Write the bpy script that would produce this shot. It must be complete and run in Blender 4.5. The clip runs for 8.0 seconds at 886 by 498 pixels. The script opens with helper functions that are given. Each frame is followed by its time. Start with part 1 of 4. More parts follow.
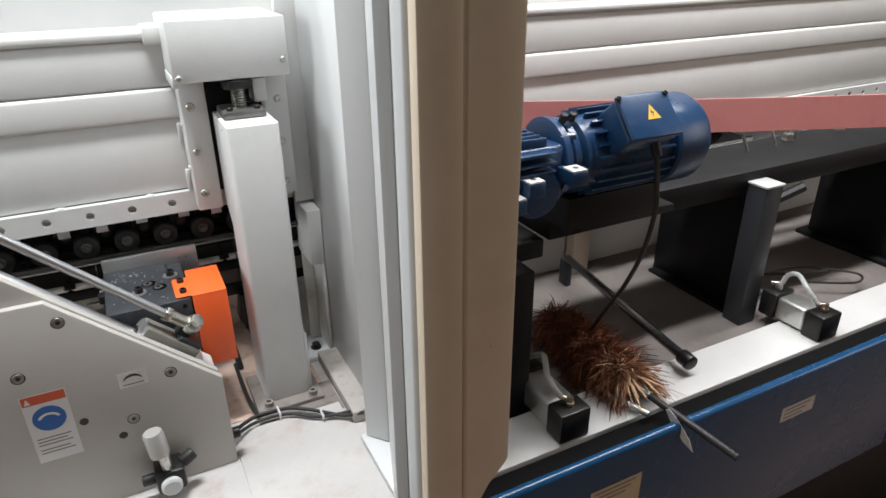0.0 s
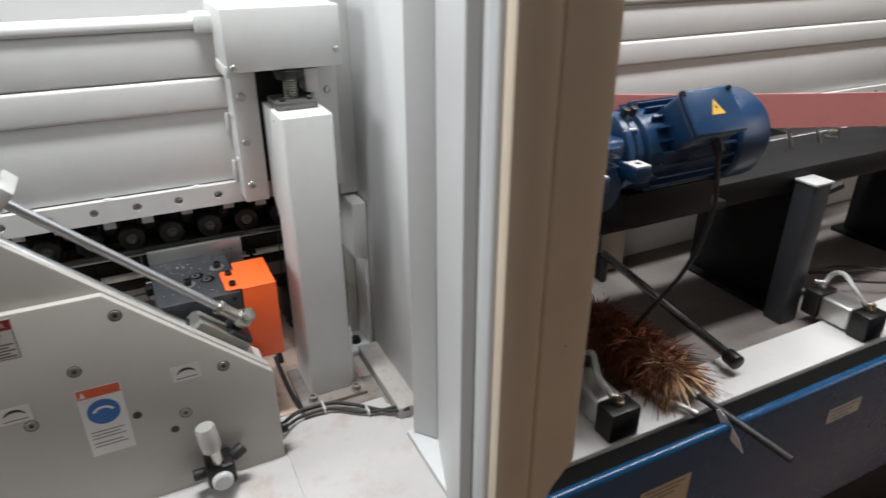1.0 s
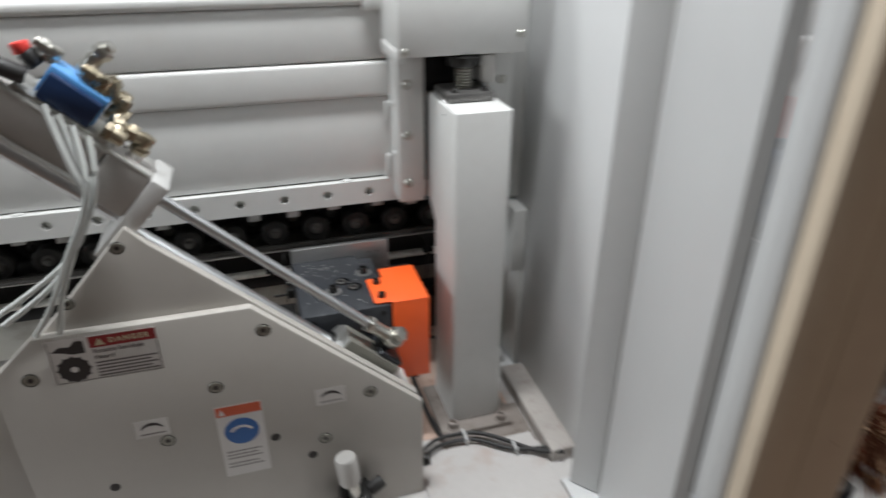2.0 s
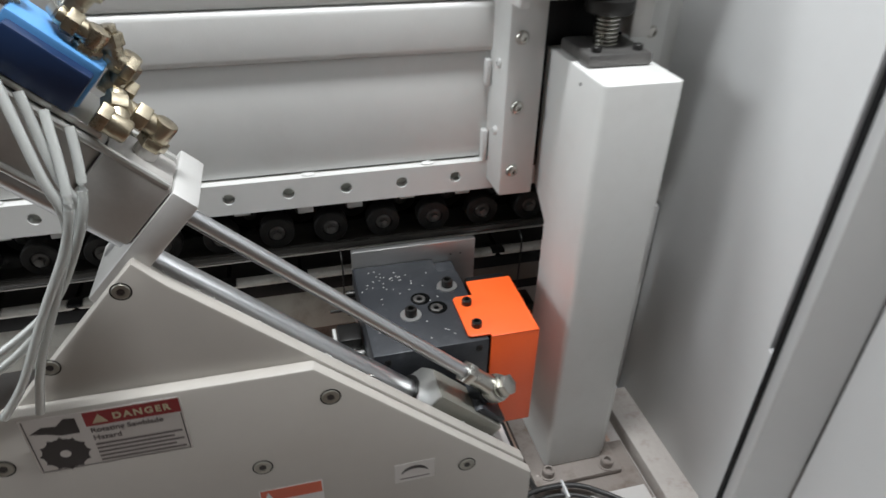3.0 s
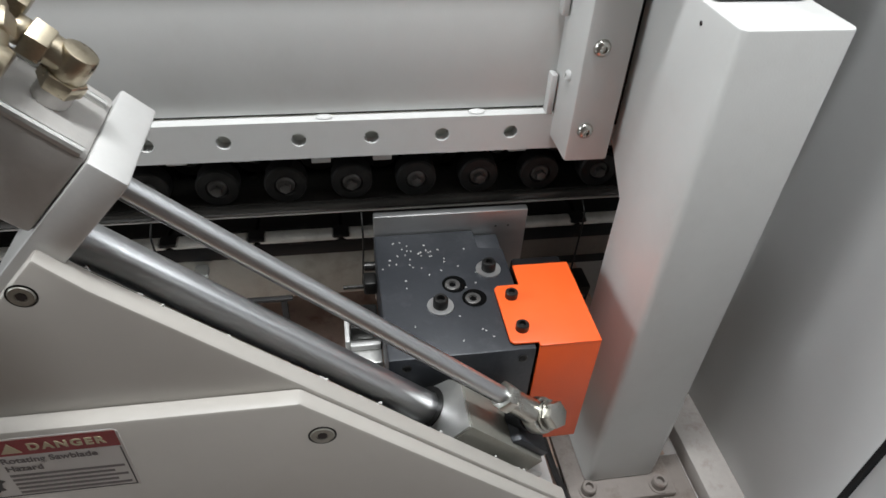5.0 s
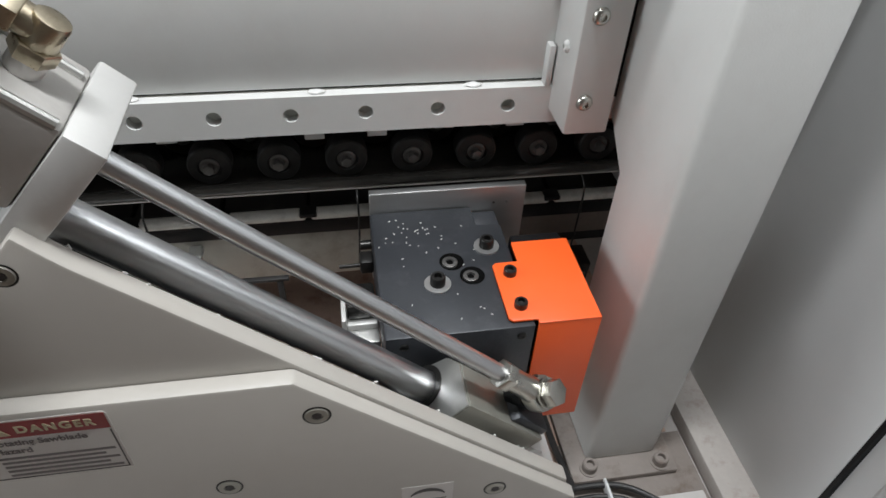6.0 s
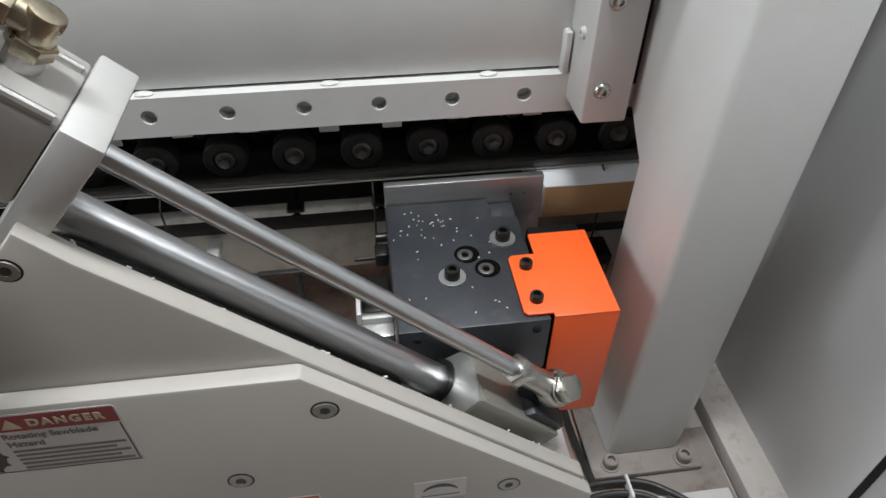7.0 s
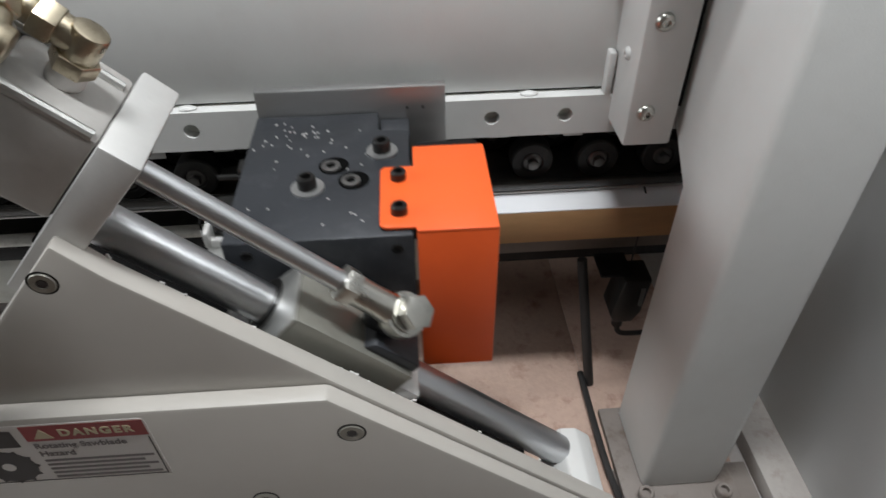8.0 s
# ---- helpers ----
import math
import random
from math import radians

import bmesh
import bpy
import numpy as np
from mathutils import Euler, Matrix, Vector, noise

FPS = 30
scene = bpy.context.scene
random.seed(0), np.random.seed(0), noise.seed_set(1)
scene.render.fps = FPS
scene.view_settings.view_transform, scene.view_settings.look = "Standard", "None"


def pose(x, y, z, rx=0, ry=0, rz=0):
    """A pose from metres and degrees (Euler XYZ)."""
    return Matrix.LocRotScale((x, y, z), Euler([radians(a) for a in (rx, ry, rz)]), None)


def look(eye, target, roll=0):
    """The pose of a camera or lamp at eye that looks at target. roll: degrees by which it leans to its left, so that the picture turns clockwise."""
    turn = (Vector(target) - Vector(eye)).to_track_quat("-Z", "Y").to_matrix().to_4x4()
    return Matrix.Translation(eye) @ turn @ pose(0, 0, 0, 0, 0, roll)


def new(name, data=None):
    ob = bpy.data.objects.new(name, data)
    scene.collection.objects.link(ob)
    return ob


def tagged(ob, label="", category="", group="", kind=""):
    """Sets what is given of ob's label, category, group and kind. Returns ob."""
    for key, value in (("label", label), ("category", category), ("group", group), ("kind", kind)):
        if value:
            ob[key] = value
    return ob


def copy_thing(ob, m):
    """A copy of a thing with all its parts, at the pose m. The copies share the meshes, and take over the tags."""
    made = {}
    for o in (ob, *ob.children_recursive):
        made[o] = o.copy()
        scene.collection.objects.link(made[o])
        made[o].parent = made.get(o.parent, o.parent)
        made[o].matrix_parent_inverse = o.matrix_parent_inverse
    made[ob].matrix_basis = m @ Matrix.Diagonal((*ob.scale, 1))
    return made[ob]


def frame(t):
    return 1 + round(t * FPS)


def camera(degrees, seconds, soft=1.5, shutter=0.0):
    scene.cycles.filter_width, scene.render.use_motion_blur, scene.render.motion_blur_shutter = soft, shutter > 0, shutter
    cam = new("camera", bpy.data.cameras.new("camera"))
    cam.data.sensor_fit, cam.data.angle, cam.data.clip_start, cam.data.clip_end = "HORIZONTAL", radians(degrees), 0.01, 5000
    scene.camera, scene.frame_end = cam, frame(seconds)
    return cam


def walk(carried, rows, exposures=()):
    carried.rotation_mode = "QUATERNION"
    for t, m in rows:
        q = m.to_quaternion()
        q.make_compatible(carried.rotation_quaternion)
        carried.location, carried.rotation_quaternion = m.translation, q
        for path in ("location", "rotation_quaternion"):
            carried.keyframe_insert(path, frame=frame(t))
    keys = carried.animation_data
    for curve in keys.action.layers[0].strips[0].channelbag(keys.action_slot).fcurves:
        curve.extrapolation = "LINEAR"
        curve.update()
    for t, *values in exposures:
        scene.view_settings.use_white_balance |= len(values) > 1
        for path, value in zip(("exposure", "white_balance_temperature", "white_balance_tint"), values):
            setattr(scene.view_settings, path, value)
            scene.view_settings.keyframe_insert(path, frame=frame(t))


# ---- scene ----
cam = camera(68.9, 8.0, soft=1.5, shutter=0.6)
PATH = [
    (0, (-0.05, -1.08, 0.376), (0.764, 0.537, -0.474), -0.6),
    (0.5, (-0.061, -1.062, 0.373), (0.765, 0.538, -0.496), -0.1),
    (1, (-0.107, -1.033, 0.374), (0.69, 0.581, -0.499), -0.1),
    (1.5, (-0.146, -0.974, 0.365), (0.59, 0.663, -0.518), 0.9),
    (2, (-0.149, -0.863, 0.359), (0.365, 0.834, -0.566), 0.2),
    (2.2, (-0.142, -0.809, 0.349), (0.275, 0.905, -0.593), 0.9),
    (3.3, (-0.184, -0.565, 0.314), (0.253, 0.998, -0.855), 1.7),
    (3.5, (-0.181, -0.541, 0.308), (0.239, 0.993, -0.904), 2.9),
    (4, (-0.158, -0.5, 0.302), (0.177, 1.034, -0.936), 4.5),
    (4.5, (-0.15, -0.482, 0.289), (0.134, 1.041, -0.976), 4.0),
    (4.7, (-0.149, -0.48, 0.285), (0.137, 1.037, -0.986), 3.7),
    (5.8, (-0.141, -0.471, 0.271), (0.156, 0.995, -1.056), 3.2),
    (6, (-0.142, -0.472, 0.271), (0.144, 0.993, -1.06), 2.8),
    (6.5, (-0.136, -0.471, 0.268), (0.092, 0.989, -1.08), 1.0),
    (7, (-0.13, -0.468, 0.267), (0.066, 0.993, -1.085), 0.3),
    (7.5, (-0.125, -0.46, 0.267), (0.026, 1.012, -1.079), -0.7),
    (8, (-0.127, -0.46, 0.266), (-0.044, 1.041, -1.053), -1.0),
]
EXPOSURES = [(0.0, -0.02), (0.6, -0.08), (1.2, -0.32), (2.2, -0.47), (3.5, -0.43), (4.5, -0.46), (7.0, -0.55), (7.5, -0.54), (8.0, -0.72)]
walk(cam, [(t, look(eye, target, roll)) for t, eye, target, roll in PATH], EXPOSURES)

# ---- world and light ----
world = bpy.data.worlds.new("world")
scene.world = world
world.use_nodes = True
world.node_tree.nodes["Background"].inputs[0].default_value = (0.80, 0.88, 1.0, 1)
world.node_tree.nodes["Background"].inputs[1].default_value = 0.10


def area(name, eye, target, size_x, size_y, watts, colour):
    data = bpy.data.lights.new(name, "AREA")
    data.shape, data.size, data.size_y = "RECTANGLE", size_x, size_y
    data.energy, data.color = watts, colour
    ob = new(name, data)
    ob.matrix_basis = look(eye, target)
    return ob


area("window_daylight", (-3.90, -0.34, 1.1), (0.1, -0.22, 0.0), 1.4, 1.7, 120, (0.92, 0.97, 1.0))
# Unseen warm fill, added to brighten the post and feed station.
area("east_fill", (4.85, -2.3, 1.0), (0.3, -0.6, 0.0), 2.6, 1.7, 46, (1.0, 0.89, 0.78))
# Unseen overhead lamps, added without a fixture for light from above.
area("overhead_fill", (-0.08, -0.27, 1.55), (-0.08, -0.27, 0.0), 0.56, 0.14, 41, (0.95, 0.98, 1.0))
area("overhead_fill", (1.25, -0.33, 1.55), (1.25, -0.33, 0.0), 1.8, 0.14, 52, (0.98, 0.98, 1.0))

# ---- materials ----


def material(name, colour, rough=0.5, metal=0.0, vary=0.06, scale=12.0, bump=0.0, bump_scale=300.0, spots=None, spot_amount=0.0, spot_scale=40.0,
             coat=0.0, stretch=(1, 1, 1), transmission=0.0, spec=0.5):
    """A surface with broad and fine variation, worn or dusty spots and a fine relief."""
    m = bpy.data.materials.new(name)
    m.use_nodes = True
    nt = m.node_tree
    n, l = nt.nodes, nt.links
    b = n["Principled BSDF"]
    tc = n.new("ShaderNodeTexCoord")
    mp = n.new("ShaderNodeMapping")
    mp.inputs["Scale"].default_value = stretch
    l.new(tc.outputs["Object"], mp.inputs["Vector"])
    n1 = n.new("ShaderNodeTexNoise")
    n1.inputs["Scale"].default_value, n1.inputs["Detail"].default_value = scale, 5
    n2 = n.new("ShaderNodeTexNoise")
    n2.inputs["Scale"].default_value, n2.inputs["Detail"].default_value = scale * 11, 3
    l.new(mp.outputs[0], n1.inputs["Vector"])
    l.new(mp.outputs[0], n2.inputs["Vector"])
    add = n.new("ShaderNodeMath")
    add.operation = "ADD"
    half = n.new("ShaderNodeMath")
    half.operation, half.inputs[1].default_value = "MULTIPLY", 0.4
    l.new(n2.outputs[0], half.inputs[0])
    l.new(n1.outputs[0], add.inputs[0])
    l.new(half.outputs[0], add.inputs[1])
    ramp = n.new("ShaderNodeMapRange")
    ramp.inputs[1].default_value, ramp.inputs[2].default_value = 0.4, 1.0
    ramp.inputs[3].default_value, ramp.inputs[4].default_value = 1 - vary, 1 + vary
    l.new(add.outputs[0], ramp.inputs[0])
    mul = n.new("ShaderNodeVectorMath")
    mul.operation = "SCALE"
    mul.inputs[0].default_value = colour
    l.new(ramp.outputs[0], mul.inputs["Scale"])
    out = mul.outputs[0]
    if spots:
        n3 = n.new("ShaderNodeTexNoise")
        n3.inputs["Scale"].default_value, n3.inputs["Detail"].default_value = spot_scale, 8
        n3.inputs["Roughness"].default_value = 0.68
        l.new(mp.outputs[0], n3.inputs["Vector"])
        r3 = n.new("ShaderNodeMapRange")
        r3.inputs[1].default_value, r3.inputs[2].default_value = 0.52, 0.70
        r3.inputs[3].default_value, r3.inputs[4].default_value = 0.0, spot_amount
        l.new(n3.outputs[0], r3.inputs[0])
        mix = n.new("ShaderNodeMix")
        mix.data_type = "RGBA"
        mix.inputs["B"].default_value = (*spots, 1)
        l.new(r3.outputs[0], mix.inputs["Factor"])
        l.new(out, mix.inputs["A"])
        out = mix.outputs["Result"]
    l.new(out, b.inputs["Base Color"])
    rr = n.new("ShaderNodeMapRange")
    rr.inputs[1].default_value, rr.inputs[2].default_value = 0.3, 1.0
    rr.inputs[3].default_value, rr.inputs[4].default_value = max(0.03, rough - 0.06), min(1, rough + 0.08)
    l.new(add.outputs[0], rr.inputs[0])
    l.new(rr.outputs[0], b.inputs["Roughness"])
    b.inputs["Metallic"].default_value = metal
    b.inputs["Specular IOR Level"].default_value = spec
    b.inputs["Coat Weight"].default_value = coat
    b.inputs["Transmission Weight"].default_value = transmission
    if bump:
        n4 = n.new("ShaderNodeTexNoise")
        n4.inputs["Scale"].default_value, n4.inputs["Detail"].default_value = bump_scale, 3
        l.new(mp.outputs[0], n4.inputs["Vector"])
        bp = n.new("ShaderNodeBump")
        bp.inputs["Strength"].default_value, bp.inputs["Distance"].default_value = bump, 0.001
        l.new(n4.outputs[0], bp.inputs["Height"])
        l.new(bp.outputs[0], b.inputs["Normal"])
    return m


WHITE = material("white_powder_paint", (0.66, 0.66, 0.645), 0.42, vary=0.04, scale=6, bump=0.12, bump_scale=700, spots=(0.42, 0.37, 0.32), spot_amount=0.10, spot_scale=14)
PLATE = material("plate_paint", (0.465, 0.44, 0.405), 0.45, vary=0.04, scale=7, bump=0.05, bump_scale=800, spots=(0.40, 0.34, 0.28), spot_amount=0.10, spot_scale=18)
CREAM = material("cream_paint", (0.66, 0.555, 0.43), 0.5, vary=0.05, scale=5, bump=0.10, bump_scale=500, spots=(0.40, 0.31, 0.23), spot_amount=0.15, spot_scale=9)
BRIGHT = material("bright_sheet_paint", (0.61, 0.615, 0.615), 0.40, vary=0.03, scale=5, bump=0.08, bump_scale=600)
# Grey stands in for shade on frame strips and top light on tube cap.
GREYSHEET = material("grey_sheet_tone", (0.50, 0.50, 0.495), 0.45, vary=0.04, scale=5, bump=0.08, bump_scale=600)
TABLE = material("dusty_white_table", (0.52, 0.50, 0.485), 0.55, vary=0.07, scale=9, bump=0.25, bump_scale=260, spots=(0.36, 0.22, 0.16), spot_amount=0.38, spot_scale=16)
# Black for flat discs that paint the shade inside bores.
HOLE = material("bore_shade", (0.003, 0.003, 0.003), 0.8, spec=0.05)
DUSTBAR = material("dusty_white_steel", (0.40, 0.37, 0.345), 0.6, vary=0.12, scale=16, bump=0.3, bump_scale=300, spots=(0.20, 0.14, 0.11), spot_amount=0.6, spot_scale=28)
# Grime, darkened further for the shade round the column foot.
GRIMESHADE = material("grimy_shaded_steel", (0.23, 0.20, 0.18), 0.6, vary=0.12, scale=16, bump=0.3, bump_scale=300, spots=(0.11, 0.07, 0.05), spot_amount=0.75, spot_scale=28)
OLDALU = material("dull_machined_aluminium", (0.30, 0.295, 0.26), 0.36, metal=0.5, vary=0.10, scale=24, bump=0.1, spots=(0.20, 0.18, 0.15), spot_amount=0.3, spot_scale=40)
# Grey made dark enough to hold the shade behind the ledge.
RECESS = material("shaded_grimy_table", (0.17, 0.15, 0.138), 0.65, vary=0.15, scale=8, bump=0.25, spots=(0.12, 0.09, 0.07), spot_amount=0.5, spot_scale=14)
TUBEGREY = material("dark_grey_steel", (0.030, 0.032, 0.037), 0.4, vary=0.12, scale=12, bump=0.12)
PADWHITE = material("worn_pale_pad", (0.76, 0.75, 0.71), 0.35, vary=0.12, scale=40, bump=0.15, spots=(0.22, 0.19, 0.16), spot_amount=0.4, spot_scale=50)
BLAST = material("blasted_aluminium", (0.64, 0.635, 0.62), 0.40, metal=0.35, vary=0.05, scale=25, bump=0.12)
DUSTY = material("sawdust_covered_steel", (0.52, 0.37, 0.30), 0.8, vary=0.18, scale=14, bump=0.5, bump_scale=240, spots=(0.24, 0.12, 0.08), spot_amount=0.7, spot_scale=30)
# Bed steel with the shade under the board in its colour.
BEDDARK = material("shaded_bed_steel", (0.15, 0.125, 0.108), 0.6, vary=0.2, scale=18, bump=0.25, spots=(0.16, 0.12, 0.09), spot_amount=0.4, spot_scale=30)
SHOE = material("glossy_dark_track", (0.045, 0.043, 0.040), 0.16, spec=0.7, vary=0.2, scale=14, bump=0.05, spots=(0.11, 0.10, 0.09), spot_amount=0.3, spot_scale=20)
LEDGE = material("white_laminate_ledge", (0.62, 0.615, 0.60), 0.5, vary=0.05, scale=6, bump=0.1, spots=(0.45, 0.38, 0.32), spot_amount=0.15, spot_scale=12)
GREYSTEEL = material("grey_green_painted_steel", (0.58, 0.585, 0.54), 0.5, vary=0.12, scale=9, bump=0.2, spots=(0.22, 0.18, 0.14), spot_amount=0.5, spot_scale=20)
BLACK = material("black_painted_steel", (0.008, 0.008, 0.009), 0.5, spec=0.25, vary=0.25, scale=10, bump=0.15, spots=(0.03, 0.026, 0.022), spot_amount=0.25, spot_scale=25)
RUBBER = material("black_rubber", (0.018, 0.0175, 0.017), 0.55, vary=0.25, scale=30, bump=0.2, spots=(0.09, 0.08, 0.07), spot_amount=0.3, spot_scale=60)
HUB = material("dull_roller_hub", (0.16, 0.155, 0.15), 0.4, metal=0.7, vary=0.2, scale=60)
ANODISED = material("black_anodised_aluminium", (0.034, 0.037, 0.043), 0.40, metal=0.2, vary=0.15, scale=25, bump=0.1, spots=(0.12, 0.12, 0.13), spot_amount=0.2, spot_scale=70)
ORANGE = material("orange_powder_paint", (0.93, 0.125, 0.022), 0.42, vary=0.03, scale=9, bump=0.12, bump_scale=900)
STEEL = material("brushed_steel", (0.50, 0.50, 0.495), 0.36, metal=0.92, vary=0.08, scale=18, bump=0.08, bump_scale=500, stretch=(1, 6, 6))
CHROME = material("ground_chrome_rod", (0.64, 0.65, 0.67), 0.30, metal=1.0, vary=0.03, scale=1.5)
DARKROD = material("oiled_steel_rod", (0.34, 0.34, 0.35), 0.22, metal=1.0, vary=0.10, scale=20)
ZINC = material("zinc_plated_steel", (0.55, 0.54, 0.50), 0.28, metal=1.0, vary=0.12, scale=60)
ALU = material("milled_aluminium", (0.60, 0.60, 0.58), 0.36, metal=0.9, vary=0.08, scale=22, bump=0.08)
CASTALU = material("grey_cast_aluminium", (0.47, 0.455, 0.435), 0.40, metal=0.25, vary=0.08, scale=22, bump=0.12)
SCREW = material("black_oxide_screw", (0.035, 0.034, 0.033), 0.35, metal=0.7, vary=0.2, scale=80)
BRASS = material("nickel_brass", (0.50, 0.44, 0.33), 0.28, metal=1.0, vary=0.15, scale=60, spots=(0.16, 0.10, 0.05), spot_amount=0.5, spot_scale=90)
BLUEVALVE = material("blue_valve_plastic", (0.010, 0.028, 0.085), 0.35, vary=0.08, scale=20)
BLUESIDE = material("light_blue_valve_top", (0.10, 0.30, 0.62), 0.35, vary=0.08, scale=20)
MOTORBLUE = material("blue_motor_enamel", (0.010, 0.043, 0.112), 0.30, vary=0.15, scale=16, bump=0.2, bump_scale=300, spots=(0.08, 0.10, 0.16), spot_amount=0.3, spot_scale=40)
BLUEPANEL = material("blue_cabinet_paint", (0.006, 0.062, 0.160), 0.24, vary=0.06, scale=5, bump=0.02)
GAPBLACK = material("black_gap_fill", (0.006, 0.006, 0.006), 0.75, vary=0.2, scale=20, bump=0.1, spec=0.08)
RED = material("red_edge_tape", (0.88, 0.34, 0.32), 0.32, vary=0.05, scale=8, spots=(0.66, 0.25, 0.22), spot_amount=0.3, spot_scale=10)
MDF = material("brown_board_edge", (0.42, 0.24, 0.11), 0.7, vary=0.10, scale=30, bump=0.3, bump_scale=500, stretch=(1, 1, 4))
LAMINATE = material("white_board_laminate", (0.82, 0.83, 0.85), 0.34, vary=0.02, scale=8)
PAPER = material("white_sticker", (0.72, 0.70, 0.68), 0.45, vary=0.03, scale=40)
# Print ink; also the flat discs that paint small holes dark.
INK = material("ink_and_hole_dark", (0.03, 0.025, 0.025), 0.5)
GREYINK = material("grey_ink", (0.17, 0.15, 0.15), 0.5)
REDINK = material("dark_red_ink", (0.30, 0.018, 0.022), 0.45)
ORANGEINK = material("orange_red_ink", (0.62, 0.10, 0.035), 0.45)
BLUEINK = material("blue_ink", (0.02, 0.12, 0.38), 0.45)
YELLOW = material("yellow_sign_film", (0.70, 0.42, 0.05), 0.45)
BUFF = material("buff_label", (0.60, 0.50, 0.34), 0.5, vary=0.06, scale=50)
HOSE = material("milky_plastic_hose", (0.72, 0.74, 0.72), 0.2, vary=0.03, scale=40, transmission=0.45)
CABLE = material("black_cable_sheath", (0.02, 0.019, 0.019), 0.5, vary=0.2, scale=60)
FEATHER = material("brown_feathers", (0.20, 0.062, 0.028), 0.85, vary=0.5, scale=25, spots=(0.36, 0.15, 0.06), spot_amount=0.6, spot_scale=16)
TANFEATHER = material("tan_feathers", (0.74, 0.50, 0.31), 0.85, vary=0.3, scale=30, spots=(0.36, 0.16, 0.06), spot_amount=0.6, spot_scale=18)
WOODCHIP = material("pale_chips", (0.60, 0.59, 0.57), 0.6)
CONCRETE = material("worn_brown_floor", (0.20, 0.13, 0.095), 0.6, vary=0.2, scale=3, bump=0.2, spots=(0.10, 0.07, 0.05), spot_amount=0.5, spot_scale=5)
# Wall and ceiling tones are kept low to limit bounced light.
WALLPAINT = material("workshop_wall_paint", (0.26, 0.24, 0.22), 0.7, vary=0.06, scale=2)
CEILPAINT = material("workshop_ceiling_paint", (0.30, 0.29, 0.28), 0.7, vary=0.05, scale=2)
REDLED = material("red_push_button", (0.70, 0.05, 0.04), 0.35)

# ---- shape helpers ----


def thing(name, label, category, at=(0, 0, 0), group=""):
    ob = new(name)
    ob.empty_display_size = 0.02
    ob.matrix_basis = Matrix.Translation(at)
    return tagged(ob, label, category, group)


def finish(bm, smooth=True):
    bmesh.ops.recalc_face_normals(bm, faces=bm.faces)
    if smooth:
        for f in bm.faces:
            f.smooth = True
        for e in bm.edges:
            if len(e.link_faces) != 2 or e.calc_face_angle(3.0) > 0.6:
                e.smooth = False


def part(name, bm, mat, parent=None, label="", smooth=True):
    finish(bm, smooth)
    me = bpy.data.meshes.new(name)
    bm.to_mesh(me)
    bm.free()
    me.materials.append(mat)
    ob = new(name, me)
    if parent:
        ob.parent = parent
    if label:
        ob["label"] = label
    return ob


def bevel(bm, width, seg=2, angle=0.5):
    edges = [e for e in bm.edges if len(e.link_faces) == 2 and e.calc_face_angle(0) > angle]
    if width > 0:
        bmesh.ops.bevel(bm, geom=edges, offset=width, segments=seg, affect="EDGES", profile=0.5, clamp_overlap=True)


def join(*bms):
    out = bmesh.new()
    for b in bms:
        me = bpy.data.meshes.new("tmp")
        b.to_mesh(me)
        out.from_mesh(me)
        bpy.data.meshes.remove(me)
        b.free()
    return out


def box(x0, x1, y0, y1, z0, z1, r=0.002, m=None, seg=2):
    bm = bmesh.new()
    bmesh.ops.create_cube(bm, size=1)
    for v in bm.verts:
        v.co = Vector(((x0 + x1) / 2 + v.co.x * (x1 - x0), (y0 + y1) / 2 + v.co.y * (y1 - y0), (z0 + z1) / 2 + v.co.z * (z1 - z0)))
    bevel(bm, r, seg)
    if m:
        bm.transform(m)
    return bm


def axis_pose(p, direction):
    """A pose at p whose z axis runs along direction."""
    return Matrix.Translation(p) @ Vector(direction).to_track_quat("Z", "Y").to_matrix().to_4x4()


def cyl(p0, p1, r, r2=None, seg=24, bev=0.0):
    p0, p1 = Vector(p0), Vector(p1)
    bm = bmesh.new()
    d = p1 - p0
    bmesh.ops.create_cone(bm, cap_ends=True, segments=seg, radius1=r, radius2=r if r2 is None else r2, depth=d.length)
    if bev:
        edges = [e for e in bm.edges if any(len(f.verts) > 4 for f in e.link_faces)]
        bmesh.ops.bevel(bm, geom=edges, offset=bev, segments=2, affect="EDGES", profile=0.5)
    bm.transform(axis_pose((p0 + p1) / 2, d))
    return bm


def lathe(profile, p, direction, seg=28):
    """A turned solid: profile of (radius, height) along direction from p."""
    bm = bmesh.new()
    rings = []
    for r, h in profile:
        rings.append([bm.verts.new((max(r, 1e-5) * math.cos(2 * math.pi * i / seg), max(r, 1e-5) * math.sin(2 * math.pi * i / seg), h)) for i in range(seg)])
    for a, b in zip(rings, rings[1:]):
        for i in range(seg):
            bm.faces.new((a[i], a[(i + 1) % seg], b[(i + 1) % seg], b[i]))
    bm.faces.new(rings[0][::-1])
    bm.faces.new(rings[-1])
    bm.transform(axis_pose(p, direction))
    return bm


